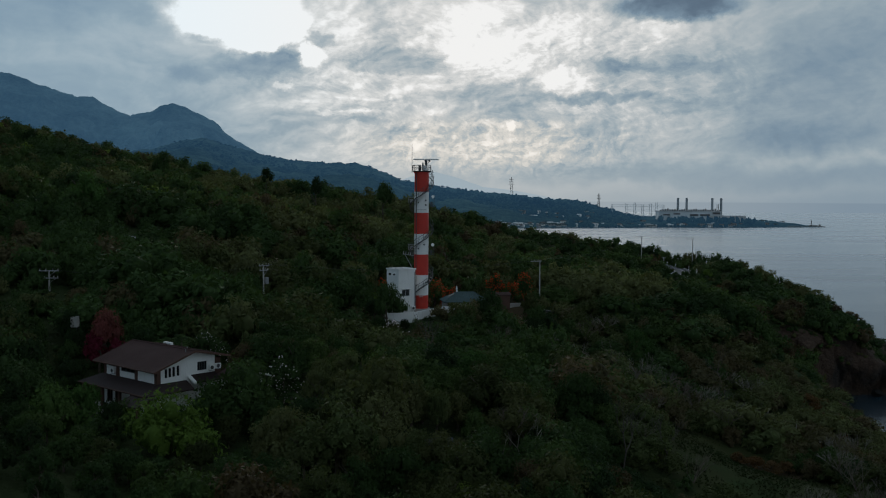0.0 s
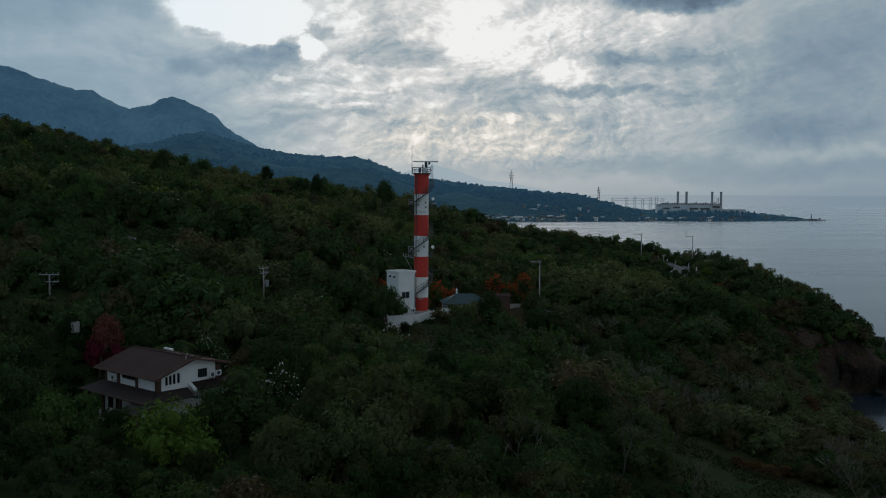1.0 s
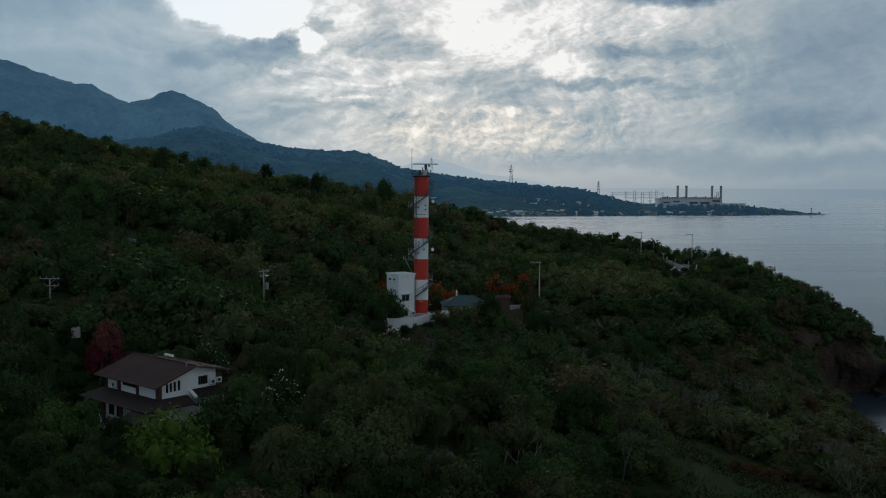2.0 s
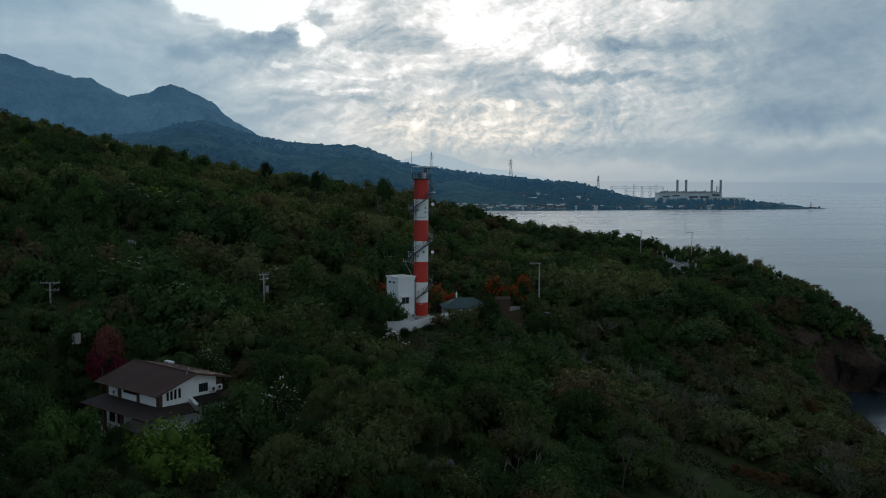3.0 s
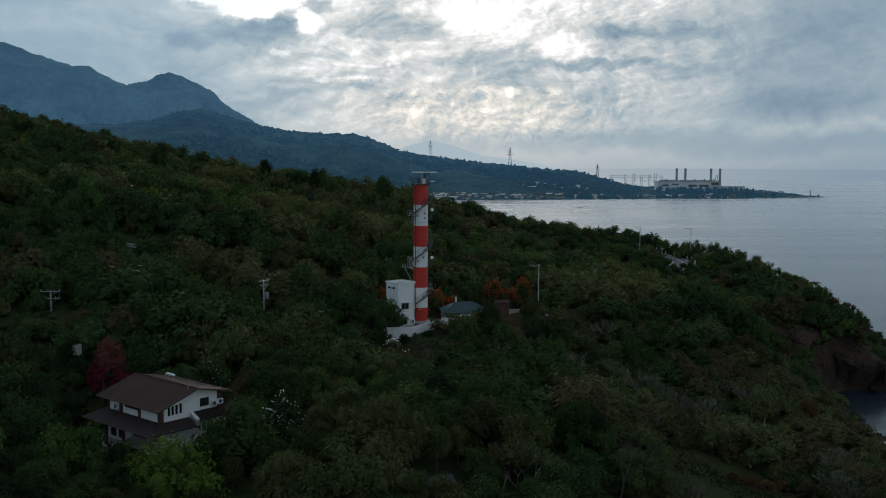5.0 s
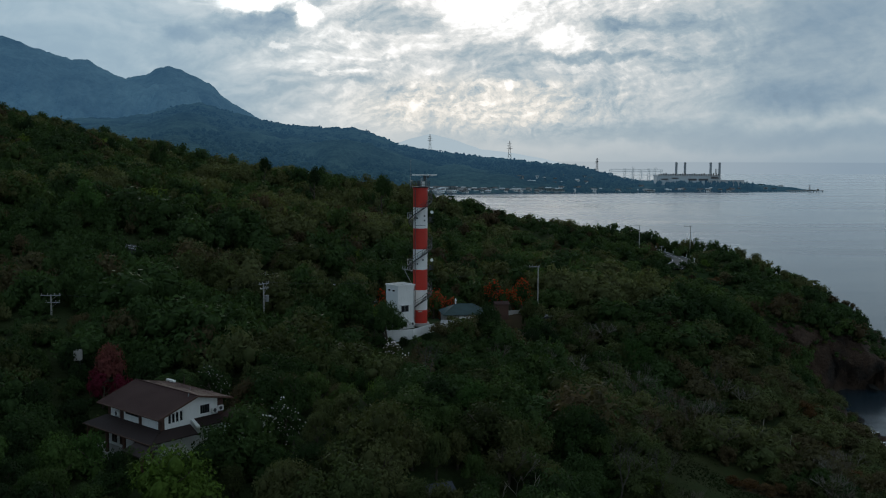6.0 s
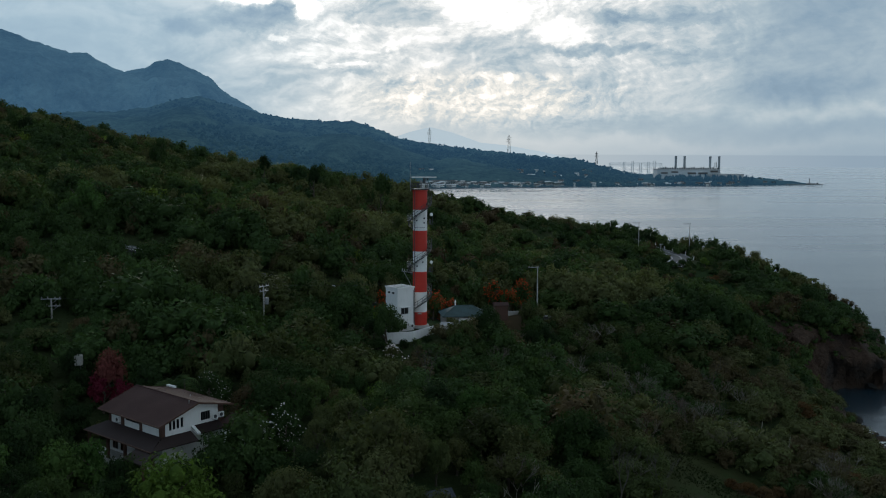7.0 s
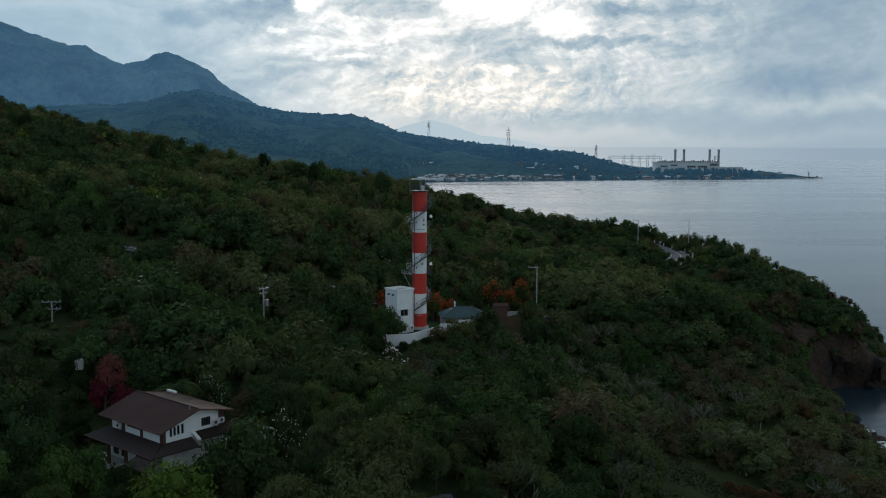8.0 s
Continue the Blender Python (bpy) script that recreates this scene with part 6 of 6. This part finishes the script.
for k, (x, y, top, R) in enumerate(((-18.2, 297.0, 56.2, 4.2), (-99.0, 340.0, 67.3, 4.6), (-115.5, 340.0, 67.6, 2.8), (-121.0, 338.0, 67.2, 2.6), (-144.0, 338.0, 75.4, 3.4), (-150.0, 340.0, 76.6, 4.0), (-131.5, 338.0, 70.4, 3.0), (-42.0, 320.0, 58.4, 3.2), (-60.0, 330.0, 61.0, 2.6))):
    f = h(x, y)
    tree(x, y, f, R, top - f, "leaf_a", (1, 9, 3, 5, 8, 10, 2, 11, 6)[k], 40 * k, "dark tree standing above the ridge")


for x, y, R, tall, kind, k in ((7.4, 131.0, 5.8, 8.6, "leaf_b", 8), (3.5, 127.0, 3.6, 6.2, "leaf_g", 3), (38.0, 185.0, 4.4, 7.4, "leaf_g", 9), (-76.0, 205.0, 6.0, 11.0, "leaf_g", 10), (-58.0, 136.0, 2.8, 3.4, "leaf_s", 5), (-23.0, 160.0, 4.0, 6.6, "leaf_s", 11),
                            (-25.0, 249.0, 4.6, 8.4, "leaf_d", 9), (13.0, 255.0, 3.8, 7.0, "leaf_d", 8), (80.5, 286.0, 3.6, 4.4, "leaf_o", 4), (-12.0, 262.0, 4.2, 7.4, "leaf_s", 10), (86.0, 290.0, 3.4, 4.2, "leaf_d", 2), (-52.0, 96.0, 4.2, 7.0, "leaf_g", 9), (-46.5, 97.0, 3.4, 5.6, "leaf_g", 2)):
    tree(x, y, h(x, y) - 0.2, R, tall, kind, k, 61 * k, "large spreading green tree above the scrub" if k == 8 and kind == "leaf_b" else "")


def make_palm(x, y, foot, tall, n, l, label):
    t = thing("palm", pose(x, y, foot), label, "palm", "palms near the villa")
    part("trunk", rod(rod(bmesh.new(), (0, 0, -0.3), (0.1, 0, tall * 0.5), 0.16, 8, 0.13), (0.1, 0, tall * 0.5), (0.15, 0.05, tall), 0.13, 8, 0.10), M["bark"], t)
    rs = np.random.RandomState(int(abs(x) * 7) % 99)
    for k in range(n):
        a = 2 * math.pi * k / n + rs.uniform(-0.2, 0.2)
        e = rs.uniform(0.3, 1.1)
        V, F = [], []
        spine = []
        for i in range(9):
            s = i / 8
            r = l * s * math.cos(e) * (1 - 0.1 * s)
            z = tall + l * (s * math.sin(e) - 0.75 * s * s)
            spine.append(np.array([0.15 + r * math.cos(a), 0.05 + r * math.sin(a), z]))
        for i in range(1, 9):
            c = spine[i]
            f = spine[i] - spine[i - 1]
            sd = np.array([-math.sin(a), math.cos(a), 0.0])
            for s in (-1, 1):
                w = 0.34 * l * math.sin(math.pi * (i / 9) ** 0.7) + 0.08
                tip = c + sd * s * w + f * 0.8 + np.array([0, 0, -0.25 * w])
                b0 = len(V)
                V += [c - f * 0.28, c + f * 0.28, tip]
                F.append((b0, b0 + 1, b0 + 2))
        mesh_object("frond", V, F, M["leaf_b"], t)


make_palm(-35.6, 121.6, 27.0, 4.8, 13, 2.4, "short palm with stiff arching fronds behind the villa")
make_palm(-33.4, 122.6, 27.0, 5.2, 13, 2.4, "short palm with stiff arching fronds behind the villa")
make_palm(-17.2, 108.8, 24.0, 3.6, 11, 2.0, "short palm with stiff arching fronds behind the villa")


def make_bare(x, y, tall, seed, mat="palebark", depth=4, label="bare dead tree with pale branching limbs"):
    t = thing("bare_tree", pose(x, y, h(x, y)), label, "tree", "bare trees")
    rg = random.Random(seed)
    bm = bmesh.new()

    def grow(p, d, l, r, k):
        q = p + d * l
        rod(bm, p, q, r, 5, r * 0.7)
        if k == 0:
            return
        for _ in range(rg.choice((2, 2, 3))):
            e = (d + Vector((rg.uniform(-1, 1), rg.uniform(-1, 1), rg.uniform(-0.2, 0.7))) * 0.62).normalized()
            grow(q, e, l * rg.uniform(0.6, 0.85), r * 0.62, k - 1)
    grow(Vector((0, 0, -0.3)), Vector((rg.uniform(-0.15, 0.15), 0, 1)).normalized(), tall * 0.34, tall * 0.015, depth)
    part("limb", bm, M[mat], t)


make_bare(8.4, 102.0, 6.2, 2, depth=3)
make_bare(9.6, 110.5, 6.4, 5, depth=2)
make_bare(6.8, 101.2, 5.6, 9, depth=3)
make_bare(31.0, 172.0, 8.0, 4, "bark", 4, "bare grey-brown tree with fine branches")
for k, (x, y) in enumerate(((28, 120), (36, 156), (22, 116), (47, 165), (-2, 138), (52, 178), (18, 128))):
    make_bare(x, y, 6.5 + (k % 3), 20 + k, "greybark", 5, "leafless grey tree with fine twigs")


def make_twiggy(seed, mat, label):
    """A leafless shrub: many fine stems that fork as they rise and spread."""
    t = thing("twiggy_shrub", pose(0, 0, -40), label, "shrub", "leafless shrubs on the slope")
    rg = random.Random(seed)
    bm = bmesh.new()

    def grow(p, d, l, r, k):
        q = p + d * l
        rod(bm, p, q, r, 3, r * 0.7)
        if k:
            for _ in range(rg.choice((2, 3))):
                e = (d + Vector((rg.uniform(-1, 1), rg.uniform(-1, 1), rg.uniform(-0.3, 0.6))) * 0.6).normalized()
                grow(q, e, l * rg.uniform(0.62, 0.9), r * 0.66, k - 1)
    for _ in range(6):
        a = rg.uniform(0, 6.28)
        grow(Vector((0, 0, -0.2)), Vector((0.7 * math.cos(a), 0.7 * math.sin(a), 1)).normalized(), 1.3, 0.045, 3)
    part("stem", bm, M[mat], t)
    return t


M["twig"] = material("grey_brown_twig", (0.120, 0.098, 0.078), 0.9, 0, 0.3, (1, 8))
M["drytwig"] = material("pale_grey_twig", (0.170, 0.155, 0.130), 0.9, 0, 0.3, (1, 8))
SHRUBS = [make_twiggy(60 + k, "twig" if k % 2 else "drytwig", "leafless %s shrub of fine forked stems" % ("grey-brown" if k % 2 else "pale grey")) for k in range(6)]
rg = random.Random(77)
placed = 0
while placed < 74:
    x, y = rg.uniform(8, 70), rg.uniform(106, 195)
    if is_clear(x, y, 0.5) or float(coast_x(y)) - x < 8 or noise.noise((x * 0.05, y * 0.05, 4.0)) < -0.08:
        continue
    m = pose(x, y, h(x, y) + rg.uniform(1.0, 2.2), 0, 0, rg.uniform(0, 360))
    if placed < len(SHRUBS):
        SHRUBS[placed].matrix_world = m
    else:
        copy_thing(SHRUBS[placed % len(SHRUBS)], m)
    placed += 1


# rough grass on the clearing
def make_grass():
    rs = np.random.RandomState(4)
    n = 5200
    x, y = 42 + 13 * rs.uniform(-1, 1, n), 130 + 20 * rs.uniform(-1, 1, n)
    keep = ((x - 42) / 13) ** 2 + ((y - 130) / 20) ** 2 < 1
    x, y = x[keep], y[keep]
    z = ground_height(x, y)
    base = np.stack([x, y, z - 0.05], 1)
    k = len(x)
    V, F = [], []
    for j in range(4):
        a = rs.uniform(0, 6.28, k)
        w = np.stack([np.cos(a), np.sin(a), 0 * a], 1) * rs.uniform(0.06, 0.16, (k, 1))
        tip = base + np.stack([rs.normal(0, 0.14, k), rs.normal(0, 0.14, k), rs.uniform(0.08, 0.32, k)], 1)
        V.append(np.stack([base - w, base + w, tip], 1).reshape(-1, 3))
    V = np.concatenate(V)
    tagged(mesh_object("rough_grass", V, np.arange(len(V)).reshape(-1, 3), M["grasstuft"]), "tufts of dry rough grass on the clearing", "grass", kind="stuff")


M["grasstuft"] = leaf("grass_blade", (0.024, 0.042, 0.015), (0.030, 0.040, 0.016), 0.3)
make_grass()
